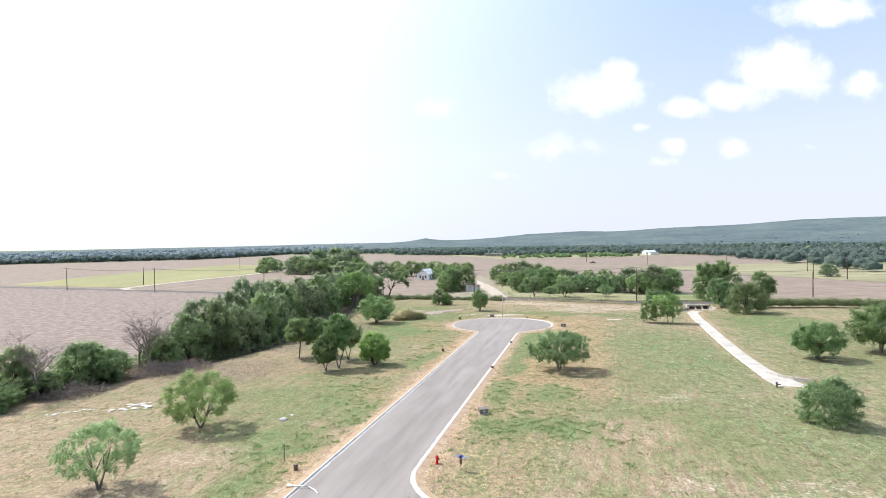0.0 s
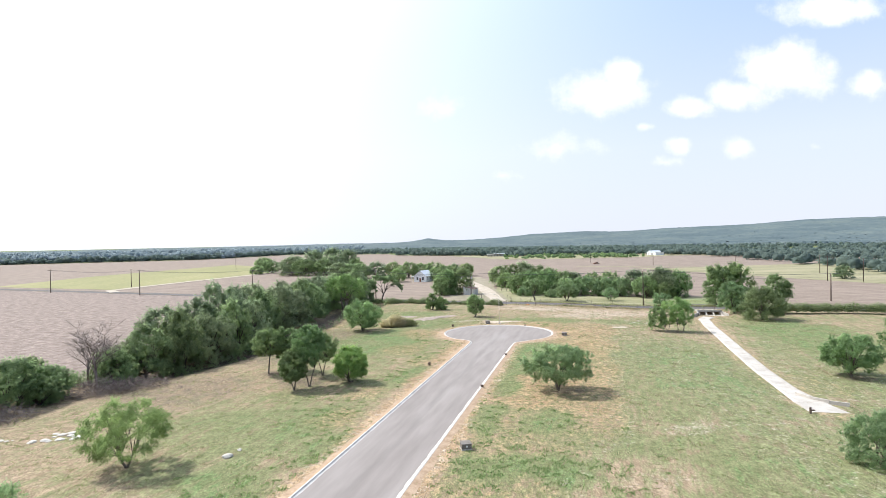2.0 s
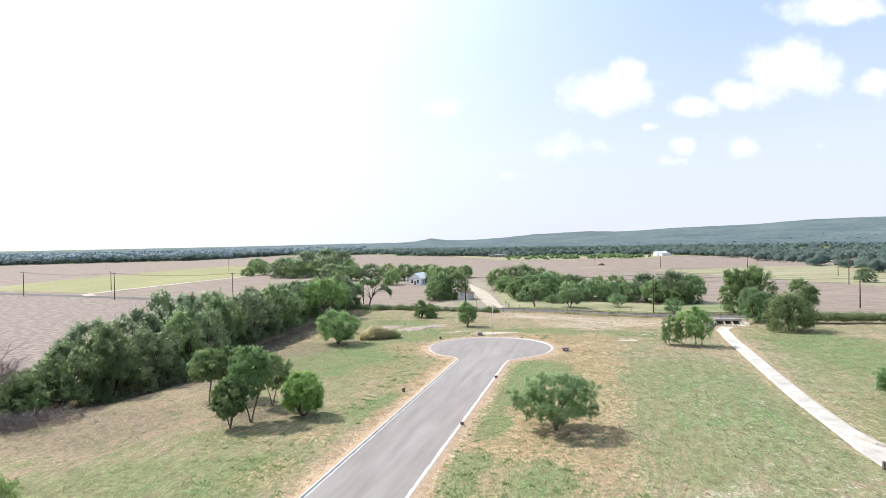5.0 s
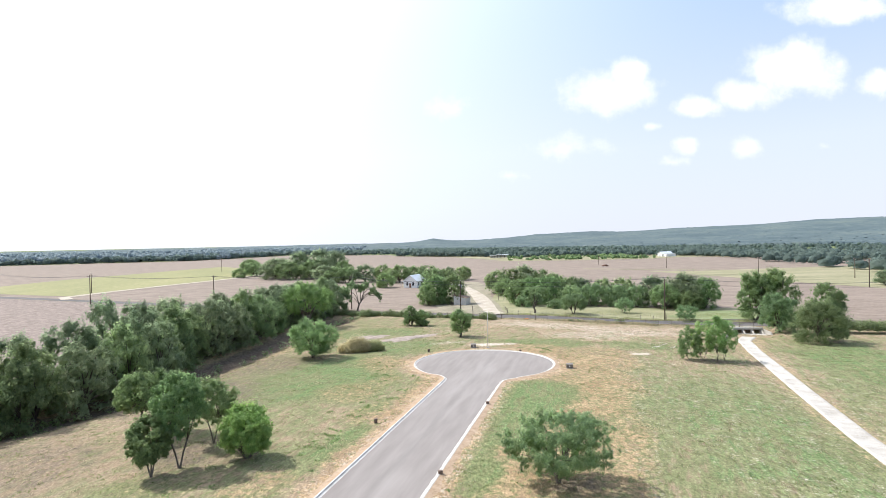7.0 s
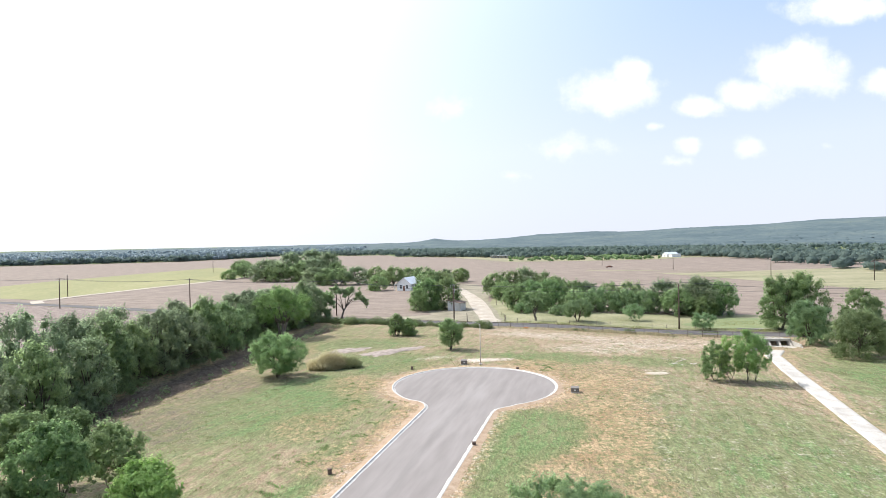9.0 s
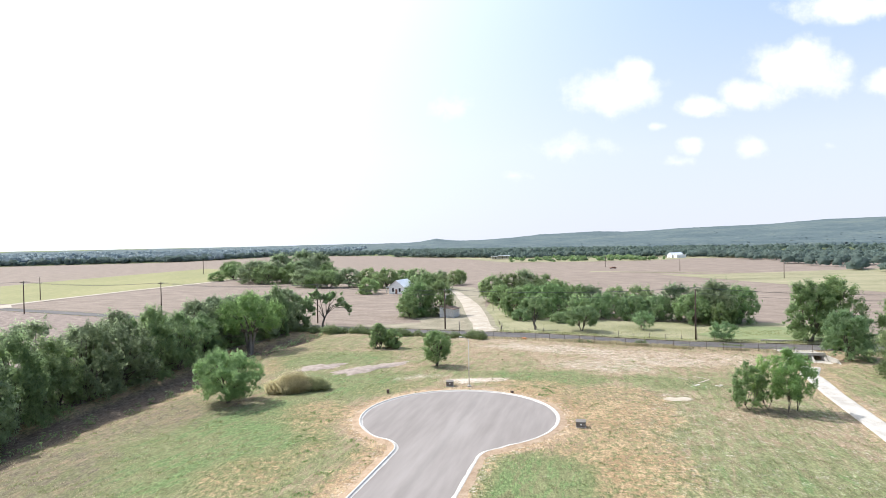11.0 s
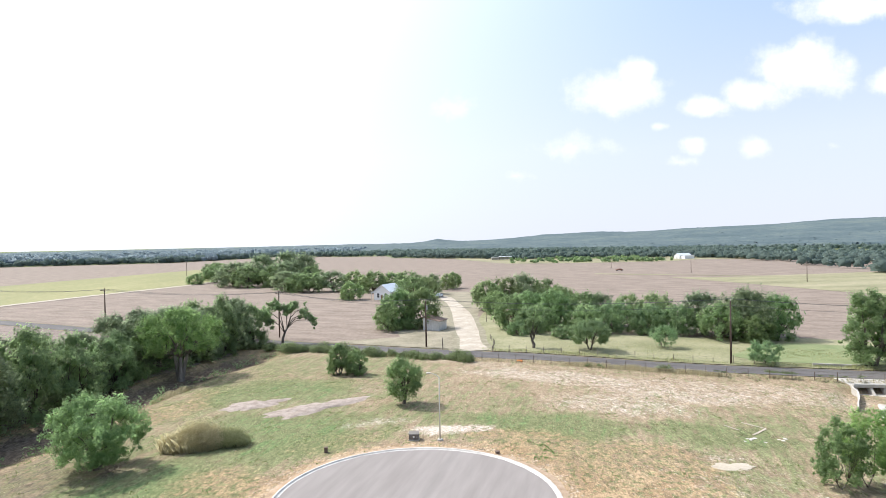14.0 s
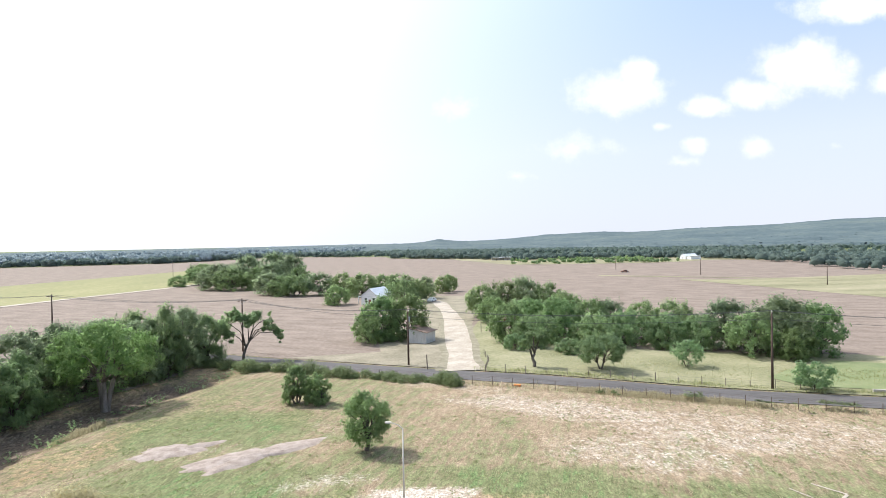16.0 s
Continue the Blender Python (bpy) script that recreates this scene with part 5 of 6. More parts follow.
# canopy of the wooded ridge
aa, dd = np.radians(np.arange(-50, 52, .17)), 1180 * 1.0065 ** np.arange(0, 172)
hv, hf = [], []
for d in dd:
    for a in aa:
        x, y = d * math.sin(a) + rng.normal() * 2, d * math.cos(a) + rng.normal() * 2
        lump = 3.5 * noise.noise(Vector((x, y, 0)) * .009) + 1.7 * rng.random()
        hv.append((x, y, hill_z(x, y) + (4.0 + lump if d > 1190 else -2)))
na = len(aa)
hf = [(j * na + i, j * na + i + 1, (j + 1) * na + i + 1, (j + 1) * na + i) for j in range(len(dd) - 1) for i in range(na - 1)]
# Distance haze is put into the canopy's blue-grey colours.
HILLWOOD = surface("hazed_canopy", [(.056, .082, .09), (.08, .108, .112), (.118, .144, .132)], .007, .95, 0, fine=6)
tagged(new("ridge_woods", raw("ridge_woods", hv, hf, HILLWOOD, True)), "wooded ridge in the distance, tinted blue-grey for haze", "woods", kind="stuff")
# utility poles and their cables ---------------------------------------------------
def utility_pole(x, y, h, kind, heading, label):
    top = thing("utility_pole", pose(x, y, ground_z(x, y), 0, 0, heading), label, "utility pole", "poles along the road")
    part("pole", tube(bmesh.new(), [(0, 0, -.5), (0, 0, h * .5), (0, 0, h)], [.17, .15, .11], 10), POLEWOOD, top, smooth=True)
    ends = []
    if kind == "arm":
        holder = part("crossarm", box(bmesh.new(), -1.25, -.17, h - .55, 1.25, -.06, h - .41, .01), POLEWOOD, top)
        ends = [(-1.15, h - .3), (-.4, h - .3), (1.15, h - .3)]
        for s in (-1, 1):
            part("brace", tube(bmesh.new(), [(s * .7, -.1, h - .55), (0, -.1, h - 1.2)], [.02, .02], 5), STEEL, top)
    else:
        bm = bmesh.new()
        for s in (-1, 1):
            tube(bm, [(0, 0, h - .2), (s * .3, 0, h), (s * .34, 0, h + .2)], [.06, .06, .05], 6)
        holder = part("bracket", bm, BEIGE, top, "pale fork-shaped bracket")
        ends = [(-.34, h + .22), (.34, h + .22), (.14, h - .9)]
    for ex, ez in ends:
        part("insulator", tube(bmesh.new(), [(ex, -.1 if kind == "arm" else 0, ez - .12), (ex, -.1 if kind == "arm" else 0, ez - .04), (ex, -.1 if kind == "arm" else 0, ez)], [.035, .07, .04], 8), BEIGE, holder, "pale insulator")
    if kind == "can":
        part("transformer", tube(bmesh.new(), [(.3, 0, h - 1.9), (.3, 0, h - 1.85), (.3, 0, h - 1.1), (.3, 0, h - 1.02)], [.2, .24, .24, .16], 12), STEEL, top, "grey transformer can")
    m = top.matrix_basis
    return [m @ Vector((ex, 0, ez)) for ex, ez in ends]


ROAD_TURN = math.degrees(math.atan2(-.38, 1))
POLES = [(-173, 272, 10.4, "arm"), (-121.5, 249, 10.4, "arm"), (-71.5, 235.5, 10.2, "arm"), (-22.6, 218.5, 10.2, "arm"), (10.2, 204.2, 9.0, "can"), (61.2, 189.2, 10.6, "fork"), (119.4, 192.4, 8.3, "fork"), (182, 197, 8.6, "fork")]
heads = [utility_pole(x, y, h, k, ROAD_TURN + 90, {"arm": "brown wooden utility pole with a crossarm", "can": "wooden utility pole with a grey transformer", "fork": "tall wooden utility pole with a forked bracket"}[k]) for x, y, h, k in POLES]
for a, b in zip(heads, heads[1:]):
    for p, q in zip(a, b):
        pts = [p.lerp(q, i / 12) - Vector((0, 0, .9 * (1 - (i / 6 - 1) ** 2))) for i in range(13)]
        tagged(new("overhead_cable", bake("overhead_cable", tube(bmesh.new(), pts, [.028] * 13, 4), WIRE)), "thin dark overhead cable between utility poles", "cable", "overhead cables")
# far line over the fields
for x, y, h in ((-150, 296, 9.0), (-165, 480, 10), (122, 506, 8.0), (150, 436, 8.8), (170.5, 357.5, 9.2), (178, 262, 10.2), (168, 270, 11), (196, 320, 9.5)):
    utility_pole(x, y, h, "arm" if x > 160 else "fork", 25, "thin wooden utility pole out in the fields")


# street furniture -----------------------------------------------------------------------
def street_lamp(x, y, h, heading):
    top = thing("street_lamp", pose(x, y, ground_z(x, y), 0, 0, heading), "slim beige street lamp at the turning circle", "street lamp")
    part("base", tube(bmesh.new(), [(0, 0, -.1), (0, 0, .12), (0, 0, .18)], [.3, .3, .24], 14), CONCRETE, top, "round concrete footing")
    part("pole", tube(bmesh.new(), [(0, 0, .15), (0, 0, h * .5), (0, 0, h)], [.075, .06, .045], 10), BEIGE, top, smooth=True)
    part("arm", tube(bmesh.new(), [(0, 0, h - .05), (-.35, 0, h + .25), (-.9, 0, h + .42)], [.04, .035, .03], 7), BEIGE, top)
    bm = bmesh.new()
    box(bm, -1.3, -.12, h + .38, -.85, .12, h + .48, .04)
    head = part("lamp_head", bm, BEIGE, top, "flat pale lamp head")
    part("lens", box(bmesh.new(), -1.25, -.08, h + .355, -.95, .08, h + .378, .005), STEEL, head, "grey lens")


street_lamp(14.6, 151.0, 6.5, 0)


def cabinet(x, y, w, d, h, heading, label):
    top = thing("transformer_box", pose(x, y, ground_z(x, y), 0, 0, heading), label, "utility box", "utility boxes")
    part("pad", box(bmesh.new(), -w * .53, -d * .53, -.05, w * .53, d * .53, .1, .015), CONCRETE, top, "concrete pad")
    bm = box(bmesh.new(), -w / 2, -d / 2, .1, w / 2, d / 2, h * .88, .02)
    part("body", bm, BOXGREEN, top)
    bm = box(bmesh.new(), -w / 2 - .03, -d / 2 - .05, h * .86, w / 2 + .03, d / 2 + .03, h, .03)
    for v in bm.verts:
        if v.co.y < 0:
            v.co.z -= .07
    part("lid", bm, BOXGREEN, top)
    door = part("door", box(bmesh.new(), -w * .42, -d / 2 - .025, .18, w * .42, -d / 2 - .003, h * .72, .008), BOXGREEN, top)
    part("warning_label", box(bmesh.new(), -.09, -d / 2 - .032, h * .42, .09, -d / 2 - .027, h * .62), WHITEWALL, door, "small white label")
    part("handle", box(bmesh.new(), w * .3, -d / 2 - .05, h * .4, w * .34, -d / 2 - .024, h * .55, .005), STEEL, door, "steel handle")


cabinet(4.0, 67.6, .95, .85, .68, 12, "squat green-grey transformer box beside the kerb")
cabinet(11.9, 151.4, 1.0, .9, .75, 0, "green-grey transformer box beside the street lamp")
cabinet(26.3, 132.6, 1.0, .9, .72, -10, "green-grey transformer box on bare soil")


def pedestal(x, y, h, label="short dark utility pedestal on bare soil"):
    top = thing("utility_pedestal", pose(x, y, ground_z(x, y), 0, 0, 15), label, "utility pedestal", "utility pedestals")
    part("body", box(bmesh.new(), -.17, -.15, -.05, .17, .15, h, .02), RUSTY, top)
    part("cap", box(bmesh.new(), -.2, -.18, h - .02, .2, .18, h + .08, .03), RUSTY, top)


# the last two, on the kerb, stand in for small dark kerb inlets
for p in ((-13.4, 51.9, .42), (-.6, 105.8, .42), (3.6, 147.8, .45), (20.2, 146.9, .25), (12.3, 112.6, .32), (6.95, 90.9, .32)):
    pedestal(*p)


def hydrant(x, y):
    top = thing("fire_hydrant", pose(x, y, 0), "red fire hydrant beside the kerb", "hydrant")
    part("base", tube(bmesh.new(), [(0, 0, -.05), (0, 0, .06)], [.19, .19], 12), RED, top)
    part("barrel", tube(bmesh.new(), [(0, 0, .05), (0, 0, .5), (0, 0, .56)], [.12, .12, .16], 12), RED, top, smooth=True)
    part("bonnet", tube(bmesh.new(), [(0, 0, .56), (0, 0, .66), (0, 0, .74), (0, 0, .76)], [.16, .14, .07, .03], 12), RED, top, smooth=True)
    part("valve_nut", tube(bmesh.new(), [(0, 0, .76), (0, 0, .82)], [.035, .035], 5), RED, top)
    for a in (0, 90, 180):
        c, s = math.cos(radians(a - 90)), math.sin(radians(a - 90))
        nozzle = part("nozzle", tube(bmesh.new(), [(c * .1, s * .1, .42), (c * .2, s * .2, .42)], [.07, .075], 8), RED, top)
        part("cap", tube(bmesh.new(), [(c * .2, s * .2, .42), (c * .23, s * .23, .42)], [.085, .05], 8), RED, nozzle)


hydrant(-1.1, 52.7)
# stake with a tangle of blue sheet, and a bare post
stake = thing("marker_stake", pose(.95, 51.0, 0), "thin stake with a crumpled blue sheet and brown cloth", "stake")
part("stake", tube(bmesh.new(), [(0, 0, -.2), (.03, 0, 1.3)], [.025, .02], 5), FENCEWOOD, stake)
rng = np.random.default_rng(3)
bm = bmesh.new()
for k in range(9):
    p = [Vector((rng.normal() * .2, rng.normal() * .16, 1.25 + rng.normal() * .08)) for _ in range(4)]
    bm.faces.new([bm.verts.new(q) for q in p])
part("sheet", bm, BLUE, stake, "crumpled blue sheet")
part("cloth", tube(bmesh.new(), [(0, -.03, .6), (.02, -.05, .85), (0, -.02, 1.1)], [.09, .13, .06], 6), BROWN, stake, "brown hanging cloth")
post = thing("survey_post", pose(-15.0, 54.2, 0), "thin grey survey post in the grass", "post")
part("post", box(bmesh.new(), -.06, -.03, -.2, .06, .03, 1.5, .006), FENCEWOOD, post)
mk = thing("channel_marker", pose(43.3, 78.2, ground_z(43, 78)), "dark short marker at the end of the channel", "marker")
part("post", tube(bmesh.new(), [(0, 0, -.2), (0, 0, .7)], [.14, .12], 8), RUSTY, mk)
part("grate", box(bmesh.new(), -.05, -.12, .3, .5, .12, .42, .02), RUSTY, mk)


def boulder(x, y, r, seed, label="white limestone rock in the grass", group="rocks", flat=.55):
    rng = np.random.default_rng(seed)
    bm = bmesh.new()
    bmesh.ops.create_icosphere(bm, subdivisions=2, radius=r)
    for v in bm.verts:
        v.co *= 1 + .35 * noise.noise(v.co * (1.6 / r) + Vector((seed, 0, 0)))
        v.co.z *= flat
        v.co.x *= 1.25
    ob = new("rock", bake("rock", bm, STONE))
    ob.matrix_basis = pose(x, y, ground_z(x, y) + r * flat * .4, 0, 0, seed * 50)
    tagged(ob, label, "rock", group)


boulder(-18.4, 66.4, .42, 1)
boulder(-17.9, 68.2, .22, 2)
rng = np.random.default_rng(21)
for k in range(16):
    boulder(-38.5 + rng.normal() * 1.1, 72.9 + rng.normal() * .9, .18 + .26 * rng.random(), 30 + k, "broken white limestone slab in a rubble heap", "rubble heap", .3)
for k in range(14):
    u = k / 13
    boulder(-47.4 + 4.2 * u + rng.normal() * .25, 70.2 + 1.9 * u + rng.normal() * .25, .1 + .18 * rng.random(), 60 + k, "white limestone slab in a row across the grass", "stone row", .3)
for k in range(9):
    boulder((46.9 if k < 6 else 49.6) + rng.normal() * .5, 151.7 + rng.normal() * .35, .1 + .16 * rng.random(), 90 + k, "flat white stone lying in the pasture", "stones", .2)
# two strips of white line left on the grass
for a, b in (((45.6, 156.4), (46.5, 154.6)), ((48.0, 157.5), (49.7, 155.5)), ((49.6, 155.4), (47.2, 153.2))):
    strip("chalk_strip", [a, b], .12, CALICHE, .05, "narrow white strip of stone dust on the grass", "strip", 1.0, .06)

# culvert under the county road ----------------------------------------------------------
zc = -1.85
culvert = thing("culvert", pose(74.1, 173.7, zc, 0, 0, -5), "pale concrete box culvert with three openings", "culvert", kind="structure")
bm = box(bmesh.new(), -3.2, -.25, .95, 3.2, .15, 1.42, .03)
part("headwall", bm, surface("grey_concrete_beam", [(.33, .31, .29), (.42, .40, .37), (.50, .48, .45)], 1.2, .9, .01), culvert, "grey concrete beam over the openings")
for x0, x1 in ((-3.2, -2.75), (-1.15, -.75), (.75, 1.15), (2.75, 3.2)):
    bm = box(bmesh.new(), x0, -.2, -.2, x1, 5, .96, .02)
    part("pier", bm, CONCRETE, culvert)
    bm = box(bmesh.new(), x0 + .05, -1.5, -.2, x1 - .05, -.21, .9)
    for v in bm.verts:
        if v.co.y < -1 and v.co.z > 0:
            v.co.z = -.12
    part("nose", bm, CONCRETE, culvert, "sloped concrete nose")
# Added dark panel across the barrels, coloured as the shade inside.
part("back_wall", box(bmesh.new(), -3.2, 4.6, -.2, 3.2, 4.8, .96), DARK, culvert)
part("roof_slab", box(bmesh.new(), -3.2, .16, .97, 3.2, 5, 1.08), CONCRETE, culvert)
part("floor_slab", box(bmesh.new(), -3.3, -4.5, -.3, 3.3, 5, .05), CONCRETE, culvert)
for s in (-1, 1):
    bm = bmesh.new()
    line = [(-3.3, 0, 1.05), (-3.9, -2.5, 1.0), (-5.6, -6, 1.2), (-7.6, -9.4, 1.35), (-8.6, -11.4, 1.3)] if s < 0 else [(3.3, 0, 1.05), (4.0, -2.6, .7), (3.0, -5.6, .4)]
    for a, b in zip(line, line[1:]):
        q = []
        for p, side in ((a, -.12), (a, .12), (b, .12), (b, -.12)):
            q.append((p[0] + side * 1.0, p[1] + side * .5, p[2]))
        vs = [bm.verts.new((x, y, -.3)) for x, y, z in q] + [bm.verts.new(v) for v in q]
        for f in ((0, 1, 2, 3), (4, 5, 6, 7), (0, 1, 5, 4), (1, 2, 6, 5), (2, 3, 7, 6), (3, 0, 4, 7)):
            bm.faces.new([vs[i] for i in f])
    part("wing_wall", bm, CONCRETE, culvert)
# low wall at the foot of the channel
foot = thing("channel_wall", pose(0, 0, 0), "low pale concrete wall at the foot of the channel", "wall", kind="structure")
line = [(46.5, 86.5), (47.0, 84.2), (48.2, 82.4), (49.8, 81.2)]
for a, b in zip(line, line[1:]):
    d = Vector((b[0] - a[0], b[1] - a[1], 0))
    ob = part("wall_panel", box(bmesh.new(), 0, -.1, -.3, d.length - .01, .1, .42, .015), CONCRETE, foot)
    ob.matrix_basis = pose(*a, ground_z(*a), 0, 0, math.degrees(math.atan2(d.y, d.x)))
# pale slab rail across the road from the culvert
rail = thing("road_parapet", pose(76, 186.2, ground_z(76, 186), 0, 0, -16), "low pale concrete parapet beside the road", "parapet", kind="structure")
part("parapet", box(bmesh.new(), -3, -.15, -.2, 3.6, .15, .55, .03), CONCRETE, rail)


# fences ------------------------------------------------------------------------------------
def along(line, step_len):
    out, rest = [], 0.0
    for a, b in zip(line, line[1:]):
        ln = math.hypot(b[0] - a[0], b[1] - a[1])
        s = rest
        while s < ln:
            out.append((a[0] + (b[0] - a[0]) * s / ln, a[1] + (b[1] - a[1]) * s / ln))
            s += step_len
        rest = s - ln
    return out


def fence(name, line, step_len, h, rads, wires, post_mat, wire_mat, label, seed, jitter=0.0, wire_r=.012):
    rng = np.random.default_rng(seed)
    top = thing(name, pose(0, 0, 0), label, "fence")
    spots = along(line, step_len)
    base = bake("post", tube(bmesh.new(), [(0, 0, -.2), (0, 0, h)], [rads, rads * .9], 7), post_mat)
    for x, y in spots:
        ob = new("post", base)
        ob.parent = top
        ob.matrix_basis = pose(x, y, ground_z(x, y), rng.normal() * jitter * 4, rng.normal() * jitter * 4, 0) @ Matrix.Diagonal((1, 1, 1 + rng.normal() * jitter, 1))
    for z in wires:
        bm = bmesh.new()
        tube(bm, [(x, y, ground_z(x, y) + z) for x, y in spots], [wire_r] * len(spots), 4)
        part("wire", bm, wire_mat, top)
    return top


near_fence = shift([p for p in COUNTY if -45 < p[0] < 85], -5.2)
fence("chain_fence", near_fence, 2.9, 1.35, .045, (.3, .6, .9, 1.15, 1.32), RUSTY, RUSTY, "rust-brown steel post and wire fence along the road", 1, .02, .008)
far_fence = [(22.6, 199.0), (27, 197.6), (40, 194.6), (58, 190.6), (69, 187.8)]
fence("wire_fence", far_fence, 3.1, 1.15, .06, (.4, .75, 1.05), FENCEWOOD, WIRE, "old grey wooden post and barbed wire fence", 2, .12, .008)
fence("wire_fence", [(22.6, 199.0), (23.4, 206), (22.8, 213)], 2.2, 1.1, .06, (.4, .9), FENCEWOOD, WIRE, "old grey wooden fence beside the farm drive", 3, .12, .008)
gate = thing("gate_frame", pose(25.2, 238, 0, 0, 0, 5), "rough wooden gate posts beside the farm drive", "gate")
for x in (-2.0, -.3, 1.6, 2.4):
    part("post", tube(bmesh.new(), [(x, 0, -.2), (x + (.7 if x == -.3 else 0), 0, 2.6)], [.09, .07], 7), FENCEWOOD, gate)
part("rail", tube(bmesh.new(), [(-2.0, 0, 2.3), (2.4, 0, 2.2)], [.05, .05], 6), FENCEWOOD, gate)
stub = thing("corner_post", pose(13.5, 200.8, 0), "leaning wooden corner post at the drive", "post")
part("post", tube(bmesh.new(), [(0, 0, -.2), (-.12, 0, 2.4)], [.1, .08], 7), FENCEWOOD, stub)
bag = thing("erosion_bag", pose(26.6, 189.4, 0, 0, 0, -15), "orange mesh erosion bag by the road", "bag")
bm = box(bmesh.new(), -.5, -.2, 0, .5, .2, .34, .12)
part("bag", bm, ORANGE, bag)


# buildings ------------------------------------------------------------------------------------
def gable(bm, w, l, eave, ridge):
    """Walls of a gabled house: w across the gable, l along the ridge."""
    v = [bm.verts.new(p) for p in ((-w / 2, 0, 0), (w / 2, 0, 0), (w / 2, 0, eave), (0, 0, ridge), (-w / 2, 0, eave), (-w / 2, l, 0), (w / 2, l, 0), (w / 2, l, eave), (0, l, ridge), (-w / 2, l, eave))]
    for f in ((0, 1, 2, 3, 4), (5, 9, 8, 7, 6), (0, 4, 9, 5), (1, 6, 7, 2)):
        bm.faces.new([v[i] for i in f])
    return bm


def roof_half(w, l, eave, ridge, s, over=.4, thick=.1):
    bm = bmesh.new()
    slope = (ridge - eave) / (w / 2)
    x0, z0 = s * .02, ridge + .05
    x1, z1 = s * (w / 2 + over), eave + .05 - slope * over
    vs = [bm.verts.new(p) for p in ((x0, -over, z0), (x1, -over, z1), (x1, l + over, z1), (x0, l + over, z0))]
    vs += [bm.verts.new(v.co + Vector((0, 0, thick))) for v in vs]
    for f in ((0, 1, 2, 3), (4, 5, 6, 7), (0, 1, 5, 4), (1, 2, 6, 5), (2, 3, 7, 6), (3, 0, 4, 7)):
        bm.faces.new([vs[i] for i in f])
    return bm


def window(parent, x, y, z, w, h, side):
    """A sash window on the gable ('f') or on the side wall ('s')."""
    def slab(a, b, c, d, t0, t1):
        if side == "f":
            return box(bmesh.new(), x + a, y - t1, z + b, x + c, y - t0, z + d)
        return box(bmesh.new(), x + t0, y + a, z + b, x + t1, y + c, z + d)
    win = part("window", slab(-w / 2 - .1, -.1, w / 2 + .1, h + .1, .004, .05), WHITEWALL, parent, "white-framed sash window")
    part("pane", slab(-w / 2, 0, w / 2, h * .48, .052, .07), GLASS, win, "dark pane")
    part("pane", slab(-w / 2, h * .52, w / 2, h, .052, .07), GLASS, win, "dark pane")


house = thing("farmhouse", pose(-10.6, 297.5, 0, 0, 0, -21) @ Matrix.Scale(.95, 4), "white wooden farmhouse with a pale metal roof", "house")
W, L_, EAVE, RIDGE = 6.6, 10.0, 3.1, 5.6
part("walls", gable(bmesh.new(), W, L_, EAVE, RIDGE), WHITEWALL, house)
for s in (-1, 1):
    part("roof", roof_half(W, L_, EAVE, RIDGE, s), METALROOF, house, "pale metal roof slope")
for x in (-1.5, 1.5):
    window(house, x, 0, 1.0, .9, 1.5, "f")
for y in (2, 5, 8):
    window(house, W / 2, y, 1.0, .9, 1.4, "s")
part("porch_roof", box(bmesh.new(), -W / 2 - 2.6, 2, 2.55, -W / 2 - .42, 8, 2.68, .02), METALROOF, house)
for y in (2.2, 5, 7.8):
    part("porch_post", box(bmesh.new(), -W / 2 - 2.5, y - .06, 0, -W / 2 - 2.38, y + .06, 2.55), WHITEWALL, house)
part("door", box(bmesh.new(), -.45, -.06, 0, .45, -.005, 2.0), BROWN, house, "brown front door")

shed = thing("shed", pose(10.4, 224.6, 0, 0, 0, -24), "weathered grey tin shed with a rusted roof", "shed")
bm = bmesh.new()
v = [bm.verts.new(p) for p in ((-2.3, 0, 0), (1.7, 0, 0), (1.7, 0, 2.3), (-2.3, 0, 3.0), (-2.3, 4, 0), (1.7, 4, 0), (1.7, 4, 2.3), (-2.3, 4, 3.0))]
for f in ((0, 1, 2, 3), (4, 7, 6, 5), (0, 3, 7, 4), (1, 5, 6, 2)):
    bm.faces.new([v[i] for i in f])
part("walls", bm, TIN, shed)
bm = box(bmesh.new(), -2.6, -.4, 3.1, 2.1, 4.3, 3.18)
for w in bm.verts:
    w.co.z -= (w.co.x + 2.6) * .175
part("roof", bm, RUSTROOF, shed)
for k in range(7):
    part("rib", box(bmesh.new(), -2.2 + k * .54, -.035, .02, -2.14 + k * .54, -.003, 2.1), TIN, shed)

store = thing("low_shed", pose(33, 247, 0, 0, 0, 4), "long low dark shed under the grove", "shed")
part("walls", box(bmesh.new(), -4.5, 0, 0, 4.5, 3, 1.7, .02), BROWN, store)
part("roof", box(bmesh.new(), -4.9, -.5, 1.72, 4.9, 3.4, 1.84, .02), RUSTROOF, store)

barn = thing("white_barn", pose(226, 668, -.8, 0, 0, -72) @ Matrix.Scale(.68, 4), "long white metal barn at the far edge of the fields", "barn")
part("walls", gable(bmesh.new(), 11, 20, 4.2, 7.5), WHITEWALL, barn)
part("lean_to", box(bmesh.new(), 5.55, 2, 0, 14, 18, 4.6, .05), WHITEWALL, barn)
part("lean_to_roof", box(bmesh.new(), 5.4, 1.5, 4.62, 14.6, 18.5, 4.9), METALROOF, barn)
part("door", box(bmesh.new(), -2, -.1, 0, 2, -.01, 3.4), TIN, barn)
for s in (-1, 1):
    part("roof", roof_half(11, 20, 4.2, 7.5, s, .5, .15), METALROOF, barn)

